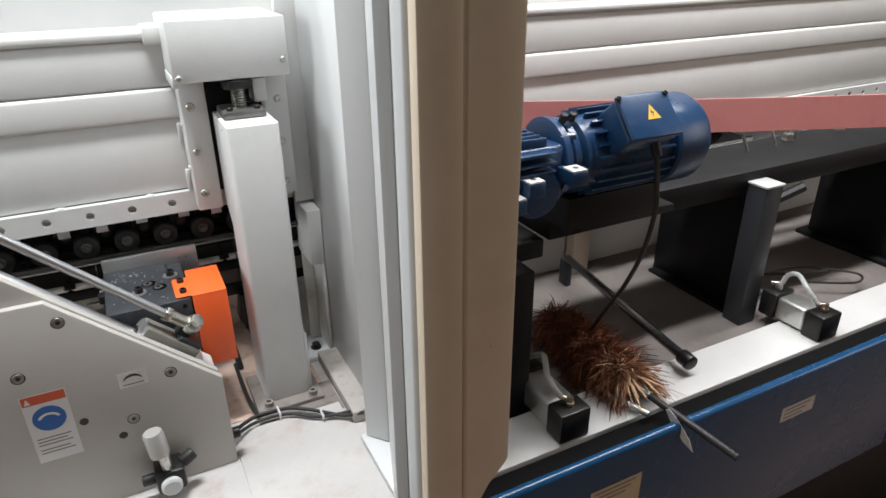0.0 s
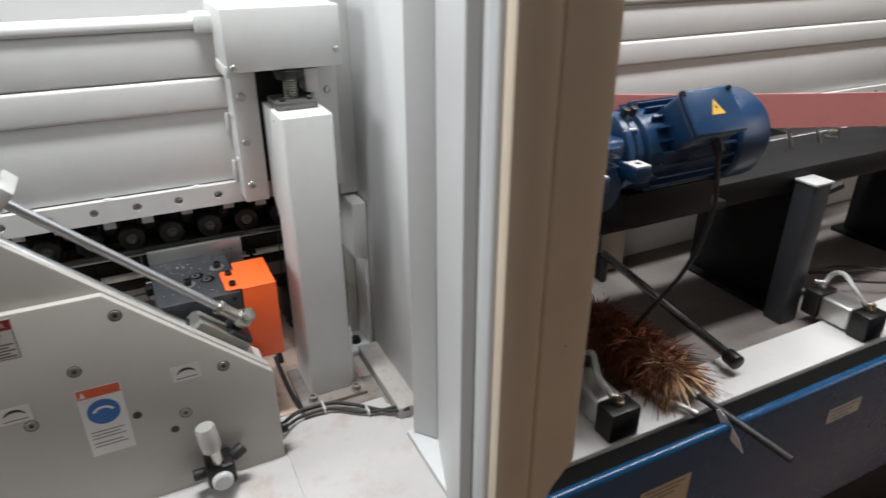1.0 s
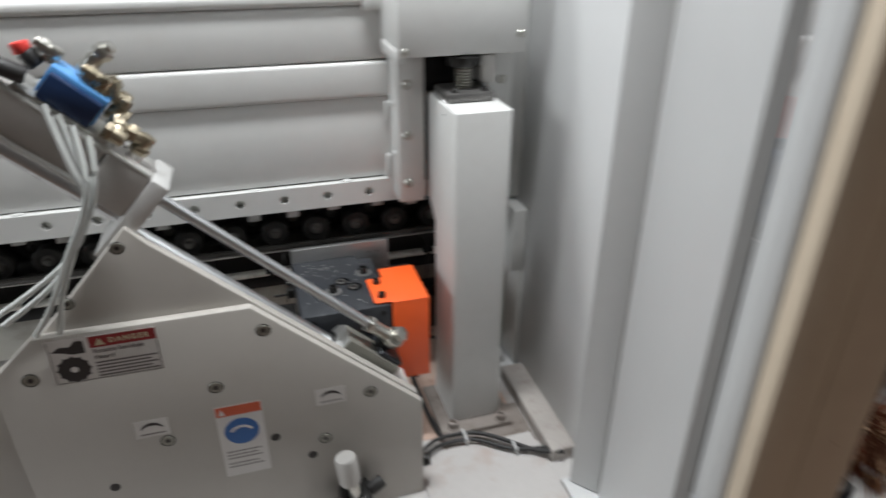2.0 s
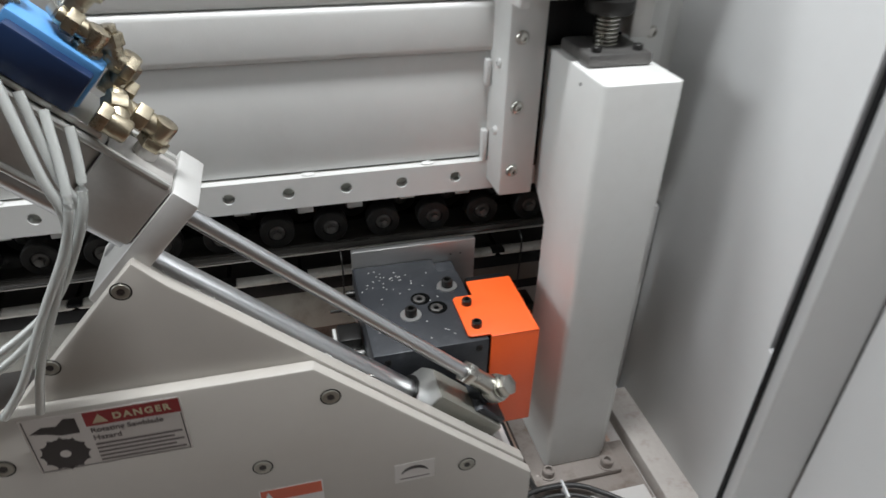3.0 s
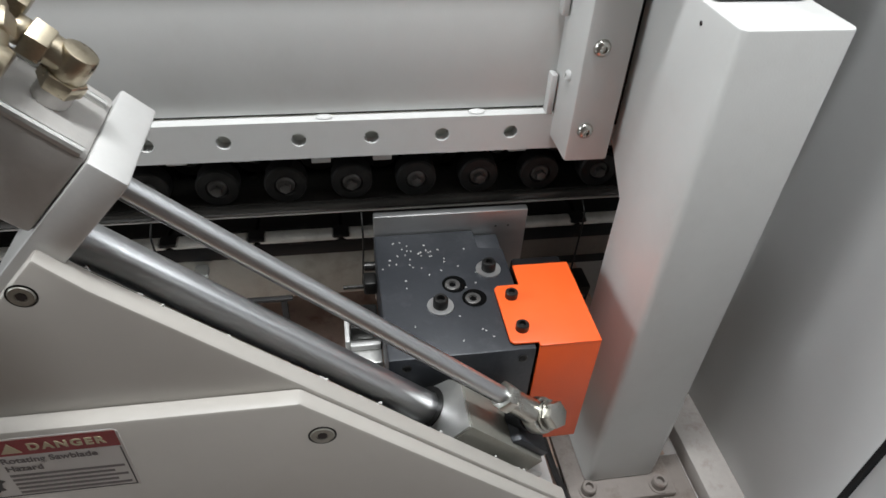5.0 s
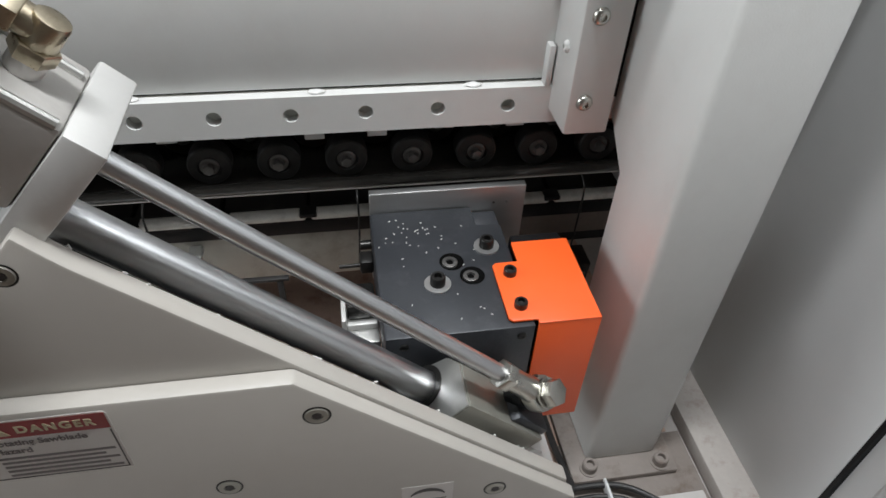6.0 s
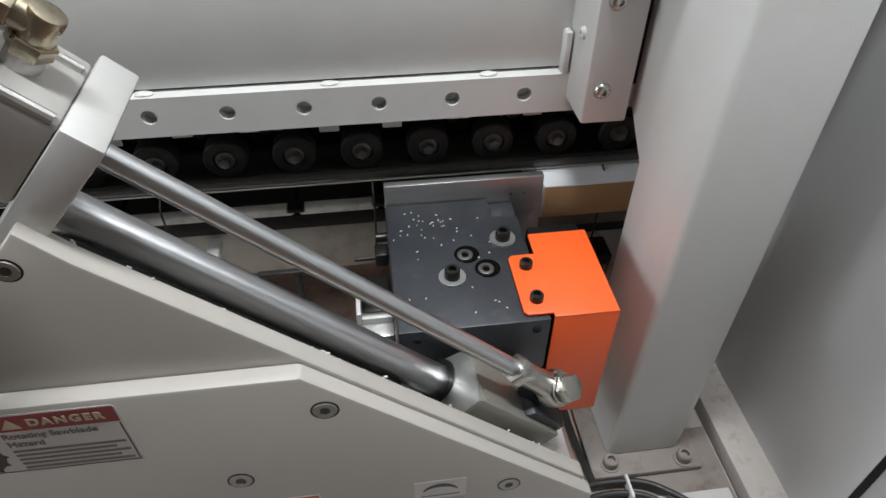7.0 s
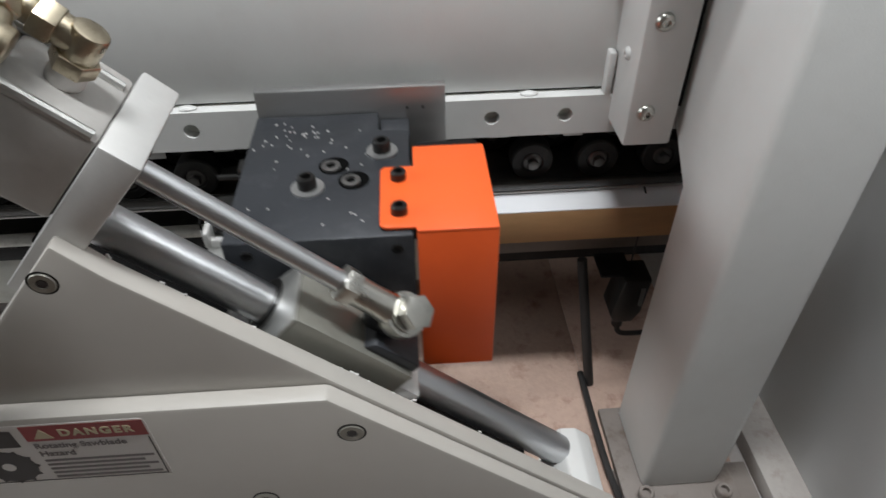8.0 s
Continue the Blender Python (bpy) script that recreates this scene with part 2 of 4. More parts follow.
def prism(points, lo, hi, axis="y", r=0.0015, m=None, seg=2):
    """A plate of the given outline, between lo and hi along axis."""
    bm = bmesh.new()
    place = {"y": lambda a, b, c: (a, c, b), "x": lambda a, b, c: (c, a, b), "z": lambda a, b, c: (a, b, c)}[axis]
    va = [bm.verts.new(place(a, b, lo)) for a, b in points]
    vb = [bm.verts.new(place(a, b, hi)) for a, b in points]
    bm.faces.new(va)
    bm.faces.new(vb[::-1])
    k = len(points)
    for i in range(k):
        bm.faces.new((va[i], vb[i], vb[(i + 1) % k], va[(i + 1) % k]))
    bmesh.ops.recalc_face_normals(bm, faces=bm.faces)
    bevel(bm, r, seg)
    if m:
        bm.transform(m)
    return bm


def tube(points, r, seg=10, steps=8):
    """A round cord through the points, smoothed."""
    pts = [Vector(p) for p in points]
    path = []
    for i in range(len(pts) - 1):
        a, b, c, d = pts[max(i - 1, 0)], pts[i], pts[i + 1], pts[min(i + 2, len(pts) - 1)]
        for k in range(steps):
            t = k / steps
            path.append(0.5 * ((2 * b) + (c - a) * t + (2 * a - 5 * b + 4 * c - d) * t * t + (3 * b - a - 3 * c + d) * t ** 3))
    path.append(pts[-1])
    bm = bmesh.new()
    rings = []
    up = Vector((0.13, 0.31, 0.94))
    for i, p in enumerate(path):
        d = (path[min(i + 1, len(path) - 1)] - path[max(i - 1, 0)]).normalized()
        s = d.cross(up).normalized()
        u = s.cross(d).normalized()
        rings.append([bm.verts.new(p + r * (math.cos(2 * math.pi * k / seg) * s + math.sin(2 * math.pi * k / seg) * u)) for k in range(seg)])
    for a, b in zip(rings, rings[1:]):
        for k in range(seg):
            bm.faces.new((a[k], a[(k + 1) % seg], b[(k + 1) % seg], b[k]))
    bm.faces.new(rings[0][::-1])
    bm.faces.new(rings[-1])
    return bm


def socket_head(p, direction, r, h):
    """A socket cap screw head with its hexagon recess, standing on p."""
    return lathe([(r, 0), (r, h * 0.85), (r * 0.86, h), (r * 0.55, h), (r * 0.52, h * 0.45), (0.0, h * 0.4)], p, direction, 18)


def button_head(p, direction, r, h):
    return lathe([(r, 0), (r * 0.97, h * 0.35), (r * 0.75, h * 0.85), (r * 0.5, h), (r * 0.42, h), (r * 0.40, h * 0.5), (0, h * 0.45)], p, direction, 18)


def hexagon(p0, p1, r, bev=0.0008):
    return cyl(p0, p1, r, seg=6, bev=bev)


def holed_bar(x0, count, pitch, y0, y1, z0, z1, zc, r, seg=20):
    """A flat bar with a row of round holes that go through it."""
    bm = bmesh.new()
    for i in range(count):
        cx = x0 + i * pitch
        rows = []
        for y in (y0, y1):
            ring, rim = [], []
            for k in range(seg):
                a = 2 * math.pi * (k + 0.5) / seg
                c, s = math.cos(a), math.sin(a)
                ring.append(bm.verts.new((cx + r * c, y, zc + r * s)))
                tx = pitch / 2 / abs(c) if abs(c) > 1e-6 else 9
                tz = ((z1 - zc) if s > 0 else (zc - z0)) / abs(s) if abs(s) > 1e-6 else 9
                t = min(tx, tz)
                rim.append(bm.verts.new((cx + t * c, y, zc + t * s)))
            corner = {}
            for sx, sz in ((1, 1), (-1, 1), (-1, -1), (1, -1)):
                corner[sx, sz] = bm.verts.new((cx + sx * pitch / 2, y, z1 if sz > 0 else z0))
            for k in range(seg):
                j = (k + 1) % seg
                bm.faces.new((ring[k], ring[j], rim[j], rim[k]))
                pa, pb = rim[k].co, rim[j].co
                if abs(pa.x - pb.x) > 1e-6 and abs(pa.z - pb.z) > 1e-6:
                    key = (1 if (pa.x + pb.x) / 2 > cx else -1, 1 if (pa.z + pb.z) / 2 > zc else -1)
                    bm.faces.new((rim[k], rim[j], corner[key]))
            rows.append(ring)
        for k in range(seg):
            j = (k + 1) % seg
            bm.faces.new((rows[0][k], rows[0][j], rows[1][j], rows[1][k]))
    xa, xb = x0 - pitch / 2, x0 + (count - 0.5) * pitch
    for z in (z0, z1):
        bm.faces.new([bm.verts.new(c) for c in ((xa, y0, z), (xb, y0, z), (xb, y1, z), (xa, y1, z))])
    for x in (xa, xb):
        bm.faces.new([bm.verts.new(c) for c in ((x, y0, z0), (x, y0, z1), (x, y1, z1), (x, y1, z0))])
    bmesh.ops.remove_doubles(bm, verts=bm.verts, dist=1e-5)
    return bm


def writing(text, size, mat, m, parent, name="lettering", bold=0.0, space=1.0):
    """Raised lettering in the built-in font, as a mesh of its own."""
    data = bpy.data.curves.new("lettering", "FONT")
    data.body, data.size, data.extrude, data.align_x, data.align_y = text, size, 0.0001, "LEFT", "CENTER"
    data.offset, data.space_character = bold, space
    tmp = bpy.data.objects.new("lettering_tmp", data)
    scene.collection.objects.link(tmp)
    me = bpy.data.meshes.new_from_object(tmp.evaluated_get(bpy.context.evaluated_depsgraph_get()))
    bpy.data.objects.remove(tmp)
    me.transform(m)
    me.materials.clear()
    me.materials.append(mat)
    ob = new(name, me)
    ob.parent = parent
    return ob


ROD_Y = -0.213
U = Vector((-0.7305, 0, 0.6829))
N = Vector((0.6829, 0, 0.7305))
CLEV = Vector((-0.001, ROD_Y, -0.1255))


def along(s, n=0.0, y=ROD_Y):
    """A point s along the slide from the rod eye, n square to it."""
    p = CLEV + U * s + N * n
    return Vector((p.x, y, p.z))


SLIDE = Matrix(((U.x, N.x, 0, CLEV.x), (0, 0, 1, 0), (U.z, N.z, 0, CLEV.z), (0, 0, 0, 1)))

# ---- the workshop round the machine ----


def workshop():
    def slab(name, label, *args, mat):
        ob = part(name, box(*args, r=0), mat, smooth=False)
        tagged(ob, label, name.split("_")[0], kind="structure")
    slab("floor", "worn brown concrete workshop floor", -4, 5, -4, 3, -1.15, -1.05, mat=CONCRETE)
    # Walls and ceiling are unseen, added to enclose and dim the light.
    slab("ceiling", "unseen plain grey ceiling closing the room", -4, 5, -4, 3, 2.4, 2.5, mat=CEILPAINT)
    slab("wall_north", "unseen plain grey wall closing the room", -4, 5, 3, 3.1, -1.05, 2.4, mat=WALLPAINT)
    slab("wall_south", "unseen plain grey wall closing the room", -4, 5, -4.1, -4, -1.05, 2.4, mat=WALLPAINT)
    slab("wall_east", "unseen plain grey wall closing the room", 5, 5.1, -4, 3, -1.05, 2.4, mat=WALLPAINT)
    slab("wall_west", "unseen plain grey wall closing the room", -4.1, -4, -4, 3, -1.05, 2.4, mat=WALLPAINT)


workshop()

# ---- the pressure beam at the back ----
BX0, BX1 = -0.93, 2.55


def pressure_beam():
    t = thing("pressure_beam", "long white painted steel pressure beam with a row of holes", "machine beam")
    part("panel", box(BX0, BX1, 0.010, 0.020, 0.0185, 0.1340, 0.001), WHITE, t)
    part("lower_tube", box(BX0, BX1, 0.004, 0.050, 0.1345, 0.183, 0.006, seg=4), WHITE, t)
    part("upper_tube", box(BX0, BX1, 0.0065, 0.060, 0.1842, 0.2525, 0.004, seg=3), WHITE, t)
    part("top_rail", box(BX0, 0.024, 0.002, 0.060, 0.2530, 0.2690, 0.006, seg=4), WHITE, t)
    part("top_rail", box(0.20, BX1, 0.002, 0.060, 0.2530, 0.2690, 0.006, seg=4), WHITE, t)
    part("back_sheet", box(BX0, BX1, 0.120, 0.126, -0.02, 0.90, 0.001), GREYSHEET, t)
    part("cap_sheet", box(BX0, BX1, 0.0605, 0.1195, 0.260, 0.264, 0.001), WHITE, t)
    part("hole_bar", holed_bar(-0.90, 58, 0.06, 0.0, 0.010, -0.018, 0.0165, 0.0, 0.0062), WHITE, t, "white flat bar with round holes")
    part("backing_strip", box(BX0, BX1, 0.0105, 0.0135, -0.018, 0.0165, 0.0005), GREYSTEEL, t)
    for x in (-0.78, -0.61, -0.45, -0.30, -0.158, -0.030):
        bm = bmesh.new()
        bmesh.ops.create_uvsphere(bm, u_segments=12, v_segments=8, radius=1)
        bm.transform(Matrix.Translation((x, 0.006, 0.0175)) @ Matrix.Diagonal((0.0075, 0.004, 0.0016, 1)))
        for v in bm.verts:
            v.co += Vector((0, 0, 0.0008)) * noise.noise(v.co * 300)
        part("weld_bead", bm, WHITE, t)
    for z0, z1 in ((0.016, 0.052), (0.100, 0.128)):
        part("weld_bead", box(0.029, 0.035, -0.001, 0.010, z0, z1, 0.002), WHITE, t)
    part("end_sheet", box(0.1985, 0.2360, -0.012, 0.0035, -0.030, 0.90, 0.001), WHITE, t)
    part("tube_end_cap", box(0.004, 0.034, -0.008, 0.058, 0.2480, 0.2735, 0.003), WHITE, t)


def lift_bracket():
    t = thing("lift_bracket", "white steel lifting bracket with head box and lead screw", "machine bracket")
    cheek = part("left_cheek", box(0.036, 0.0735, -0.042, 0.060, -0.006, 0.203, 0.0025), WHITE, t)
    for z in (0.023, 0.092, 0.160):
        part("button_screw", button_head((0.049, -0.042, z), (0, -1, 0), 0.0068, 0.004), ZINC, cheek)
    for z in (0.06, 0.13):
        part("edge_screw", button_head((0.036, -0.02, z), (-1, 0, 0), 0.005, 0.003), WHITE, cheek)
    right = part("right_cheek", box(0.158, 0.196, -0.046, 0.060, 0.002, 0.203, 0.0025), WHITE, t)
    for z in (0.023, 0.092, 0.160):
        part("button_screw", button_head((0.180, -0.046, z), (0, -1, 0), 0.0062, 0.004), ZINC, right)
    part("web", box(0.0735, 0.158, -0.030, 0.000, 0.02, 0.203, 0.001), BLACK, t)
    head = part("head_box", box(0.028, 0.193, -0.092, 0.062, 0.203, 0.2880, 0.003), WHITE, t)
    for x, z in ((0.185, 0.226), (0.036, 0.210)):
        part("button_screw", button_head((x, -0.092, z), (0, -1, 0), 0.005, 0.003), ZINC, head)
    part("side_flange", box(0.026, 0.036, -0.088, 0.0, 0.196, 0.212, 0.002), WHITE, t)
    bms = []
    for k in range(16):
        z = 0.152 + k * 0.0036
        bms.append(lathe([(0.0085, 0), (0.0112, 0.0012), (0.0112, 0.0024), (0.0085, 0.0036)], (0.116, -0.075, z), (0, 0, 1), 20))
    part("lead_screw", join(*bms), ZINC, t, "greasy threaded lead screw")
    part("screw_nut", box(0.086, 0.148, -0.108, -0.045, 0.1482, 0.160, 0.003), HUB, t)
    part("bearing", lathe([(0.020, 0), (0.022, 0.004), (0.022, 0.012), (0.016, 0.014)], (0.116, -0.075, 0.188), (0, 0, 1)), SCREW, t)
    part("side_block", box(0.138, 0.158, -0.080, -0.040, 0.165, 0.200, 0.002), CASTALU, t)
    for x in (0.097, 0.137):
        part("nut_screw", socket_head((x, -0.098, 0.160), (0, 0, 1), 0.0045, 0.005), SCREW, t)


def column_cover():
    t = thing("column_cover", "white folded sheet cover of the lifting column", "machine cover")
    z0, z1, yf = -0.326, 0.148, -0.153
    bm = bmesh.new()
    side = [(yf, z0), (yf, z1), (-0.030, z1), (-0.030, 0.004), (-0.068, -0.028), (-0.068, z0)]
    va = [bm.verts.new((0.080, y, z)) for y, z in side]
    vb = [bm.verts.new((0.155, y, z)) for y, z in side]
    bm.faces.new(va)
    bm.faces.new(vb[::-1])
    for i in range(len(side)):
        j = (i + 1) % len(side)
        bm.faces.new((va[i], va[j], vb[j], vb[i]))
    bmesh.ops.recalc_face_normals(bm, faces=bm.faces)
    upright = [e for e in bm.edges if abs(e.verts[0].co.y - yf) < 1e-4 and abs(e.verts[1].co.y - yf) < 1e-4 and abs(e.verts[0].co.z - e.verts[1].co.z) > 0.1]
    bmesh.ops.bevel(bm, geom=upright, offset=0.006, segments=4, affect="EDGES", profile=0.5)
    bevel(bm, 0.0014, 2, 0.7)
    part("cover", bm, WHITE, t)
    part("pin_hole", cyl((0.0797, -0.110, 0.136), (0.0805, -0.110, 0.136), 0.0016, seg=10), INK, t)
    base = part("base_plate", box(0.060, 0.172, -0.176, -0.060, -0.335, -0.3265, 0.002), GRIMESHADE, t)
    for x, y in ((0.080, -0.163), (0.155, -0.166), (0.166, -0.080)):
        part("cap_screw", join(lathe([(0.0095, 0), (0.0095, 0.0015)], (x, y, -0.3265), (0, 0, 1)), socket_head((x, y, -0.325), (0, 0, 1), 0.0075, 0.009)), GRIMESHADE, base)
    part("side_tab", box(0.1552, 0.1600, -0.146, -0.068, -0.3265, -0.2150, 0.0015), WHITE, t)


def angle_post():
    t = thing("angle_post", "white angle post on a bolted foot", "machine post")
    part("foot", box(0.175, 0.2300, -0.062, 0.02, -0.335, -0.3245, 0.003), BRIGHT, t)
    part("web", box(0.2230, 0.2300, -0.052, 0.02, -0.3245, -0.06, 0.002), WHITE, t)
    part("flange", box(0.203, 0.2225, 0.004, 0.012, -0.3245, -0.06, 0.002), GREYSTEEL, t)
    part("head_block", box(0.204, 0.2304, -0.053, 0.03, -0.140, -0.035, 0.004), WHITE, t)
    part("hex_bolt", join(lathe([(0.010, 0), (0.010, 0.002)], (0.202, -0.030, -0.3245), (0, 0, 1)), hexagon((0.202, -0.030, -0.3225), (0.202, -0.030, -0.314), 0.0078)), SCREW, t)


pressure_beam()
lift_bracket()
column_cover()
angle_post()


def rollers():
    def build():
        t = thing("pressure_roller", "black rubber pressure roller on a steel axle", "roller", group="pressure rollers under the beam")
        part("tyre", lathe([(0.0095, -0.0080), (0.0105, -0.0100), (0.0178, -0.0095), (0.0192, -0.0075), (0.0192, 0.0075), (0.0178, 0.0095), (0.0100, 0.010)], (0, 0, 0), (0, 1, 0), 32), RUBBER, t)
        part("hub", lathe([(0.0085, 0), (0.0085, 0.0090), (0.0072, 0.0100), (0.0045, 0.0100)], (0, 0, 0), (0, -1, 0), 20), HUB, t, "dull steel hub")
        part("axle_nut", hexagon((0, -0.0100, 0), (0, -0.0160, 0), 0.0052), HUB, t)
        part("arm", box(-0.008, 0.008, 0.011, 0.017, -0.010, 0.062, 0.003), BLACK, t)
        return t
    first = build()
    xs = [-0.618 + 0.06 * k for k in range(14)]
    first.matrix_basis = Matrix.Translation((xs[0], 0.034, -0.0612))
    for x in xs[1:]:
        copy_thing(first, Matrix.Translation((x, 0.034, -0.0612)))
    for x in xs:
        copy_thing(first, Matrix.Translation((x + 0.030, 0.086, -0.0612)))
    clip = thing("roller_spring_clip", "small pale metal spring clip between rollers", "clip", at=(xs[0] + 0.03, 0.0245, -0.026), group="spring clips under the beam")
    part("clip_plate", box(-0.0085, 0.0085, -0.001, 0.001, -0.009, 0.011, 0.0006), BRIGHT, clip)
    for k, x in enumerate(xs[1:]):
        copy_thing(clip, Matrix.Translation((x + 0.03 + 0.004 * math.sin(k * 2.3), 0.0245, -0.027 + 0.003 * math.sin(k * 1.7))))


rollers()


def conveyor():
    t = thing("conveyor_bed", "dusty grey steel conveyor bed below the rollers", "conveyor")
    part("pressure_shoe", box(BX0, 1.4, 0.0120, 0.0195, -0.0835, -0.0755, 0.0015), SHOE, t, "black pressure shoe strip")
    part("belt_track", box(BX0, 1.4, 0.0200, 0.1075, -0.0850, -0.0812, 0.001), SHOE, t, "glossy dark belt")
    # Added black sheet; blocks light so the space behind the rollers stays dark.
    part("dark_backing", box(BX0, 1.4, 0.108, 0.114, -0.0830, 0.0150, 0.001), BLACK, t)
    part("shoe_edge", box(BX0, 1.4, 0.0125, 0.0230, -0.0866, -0.0846, 0.0008), CASTALU, t, "thin grey edge strip")
    part("rear_guide", box(BX0, 1.4, 0.310, 0.330, -0.130, -0.060, 0.003), BLACK, t)
    part("bed_plate", box(BX0, -0.100, 0.046, 0.058, -0.222, -0.1575, 0.002), GREYSTEEL, t, "grey-green front plate")
    # Right stretch of the bed plate, darkened as shaded by the board.
    part("bed_plate", box(-0.0965, 0.34, 0.040, 0.058, -0.185, -0.1575, 0.002), BEDDARK, t, "front plate darkened for shade")
    part("bed_core", box(BX0, 0.34, 0.060, 0.16, -0.215, -0.1395, 0.002), BLACK, t)
    part("slot_strip", box(BX0, 1.4, 0.0385, 0.059, -0.1570, -0.1392, 0.001), BLACK, t)
    wire = thing("guide_wire", "thin upright steel guide wire", "wire", at=(-0.131, 0.0, 0), group="thin guide wires")
    part("wire", tube([(0, 0.012, -0.086), (0, 0.001, -0.094), (0, 0.0, -0.12), (-0.002, -0.002, -0.165)], 0.0010, 8), SCREW, wire)
    copy_thing(wire, Matrix.Translation((-0.318, 0.0, 0)))
    copy_thing(wire, Matrix.Translation((0.086, 0.0, 0)))


conveyor()
PAD_PITCH, FEED, CHAIN = 0.0823, 0.12, 0.11


def chain_pads():
    made = []
    first = thing("chain_pad", "pale steel conveyor chain pad", "chain pad", group="conveyor chain pads")
    part("pad", box(-0.0390, 0.0390, 0.030, 0.0440, -0.1345, -0.1260, 0.0035, seg=3), PADWHITE, first)
    # Black back half paints the shade that lies under the rollers.
    part("shaded_top", box(-0.0390, 0.0390, 0.0445, 0.095, -0.1345, -0.1262, 0.002), RUBBER, first, "pad back, blackened for shade")
    part("lug", box(-0.012, 0.012, 0.034, 0.060, -0.139, -0.1346, 0.001), BLACK, first)
    part("joint", box(0.0325, 0.0498, 0.0290, 0.0445, -0.1300, -0.1252, 0.0015), BLACK, first, "black link joint")
    made.append(first)
    for k in range(1, 24):
        made.append(copy_thing(first, Matrix.Identity(4)))
    return made


PADS = chain_pads()


def workpiece():
    t = thing("workpiece_board", "white laminated board with a bare brown edge on the conveyor", "board")
    part("core", box(0.0008, 0.95, -0.013, 0.30, -0.1245, -0.0900, 0.0006), MDF, t, "brown board core")
    part("top_laminate", box(0, 0.95, -0.0128, 0.30, -0.0899, -0.0884, 0.0004), LAMINATE, t, "white laminate face")
    part("end_band", box(-0.0004, 0.0006, -0.0128, 0.30, -0.1243, -0.0901, 0.0002), LAMINATE, t, "white edge band")
    return t


BOARD = workpiece()

# ---- the sliding trimming unit ----


def carriage():
    t = thing("trimming_carriage", "black trimming unit with orange cover on a slanted slide", "machine unit")
    top = -0.092
    block = part("block", prism([(-0.122, -0.166), (-0.008, -0.166), (-0.008, -0.046), (-0.030, -0.043), (-0.030, -0.018), (-0.122, -0.018)], -0.150, top, "z", 0.0018), ANODISED, t, "black anodised block")
    part("lower_block", box(-0.116, -0.012, -0.158, -0.032, -0.200, -0.150, 0.002), ANODISED, t)
    part("step", box(-0.029, -0.007, -0.046, -0.018, -0.120, -0.098, 0.0015), ANODISED, t)
    fence = part("fence_plate", box(-0.1215, 0.0215, -0.0165, -0.0085, -0.175, -0.0725, 0.0012), STEEL, t, "ground steel fence plate")
    for x, z in ((0.004, -0.090), (-0.008, -0.090)):
        part("dowel_hole", cyl((x, -0.0164, z), (x, -0.0168, z), 0.0012, seg=12), HUB, fence)
    for x, y in ((-0.075, -0.114), (-0.027, -0.074)):
        w = part("washer", lathe([(0.0108, 0), (0.0108, 0.0015), (0.0065, 0.0015)], (x, y, top), (0, 0, 1)), STEEL, block, "bright washer")
        part("cap_screw", socket_head((x, y, top + 0.0014), (0, 0, 1), 0.0062, 0.0085), SCREW, block)
    for x, y in ((-0.0596, -0.089), (-0.0455, -0.107)):
        # Flat disc; the counterbore's shade is only its colour.
        part("recess", cyl((x, y, top - 0.001), (x, y, top + 0.0004), 0.0102, seg=24), HOLE, block)
        head = part("recessed_screw", socket_head((x - 0.0018, y - 0.0022, top + 0.0004), (0, 0, 1), 0.0064, 0.0022), HUB, block)
        part("socket", cyl((x - 0.0018, y - 0.0022, top + 0.0012), (x - 0.0018, y - 0.0022, top + 0.0018), 0.0030, seg=6), HOLE, head)
    for x in (-0.108, -0.018):
        part("face_screw", socket_head((x, -0.166, top - 0.010), (0, -1, 0), 0.0036, 0.0012), SCREW, block)
    # the folded orange cover
    cover = part("guard_cover", prism([(-0.028, -0.159), (-0.025, -0.162), (-0.006, -0.162), (-0.006, -0.1665), (0.0435, -0.1665), (0.0435, -0.074), (-0.006, -0.074), (-0.006, -0.098), (-0.025, -0.098), (-0.028, -0.101)], -0.0912, -0.0886, "z", 0.0009), ORANGE, t, "bright orange painted guard cover")
    part("front_wall", box(-0.006, 0.0435, -0.1665, -0.1642, -0.2140, -0.0905, 0.0008), ORANGE, cover)
    part("side_wall", box(0.0412, 0.0435, -0.1640, -0.074, -0.2140, -0.0914, 0.0008), ORANGE, cover)
    for x, y in ((-0.016, -0.112), (-0.016, -0.148)):
        part("cap_screw", socket_head((x, y, -0.0886), (0, 0, 1), 0.0052, 0.006), SCREW, cover)
    part("side_block", box(-0.152, -0.1225, -0.126, -0.085, -0.156, -0.140, 0.002), ALU, t, "pale aluminium side block")
    # Dark insert stands for the shaded hollow inside the bracket.
    part("dark_insert", box(-0.1480, -0.1240, -0.100, -0.072, -0.1395, -0.124, 0.002), SCREW, t)
    part("side_frame", join(box(-0.1530, -0.1490, -0.112, -0.074, -0.1398, -0.1270, 0.001), box(-0.1488, -0.1235, -0.1120, -0.1075, -0.1398, -0.1330, 0.001)), BLAST, t, "pale bent bracket frame")
    part("side_sensor", box(-0.134, -0.1225, -0.062, -0.046, -0.124, -0.110, 0.002), SCREW, t)
    part("side_pin", cyl((-0.152, -0.052, -0.122), (-0.122, -0.052, -0.122), 0.0018, seg=10), SCREW, t)
    part("side_pin", cyl((-0.132, -0.030, -0.118), (-0.122, -0.030, -0.118), 0.0045, seg=12), SCREW, t)
    part("motor_body", box(-0.004, 0.041, -0.163, -0.060, -0.200, -0.0925, 0.003), BLACK, t)
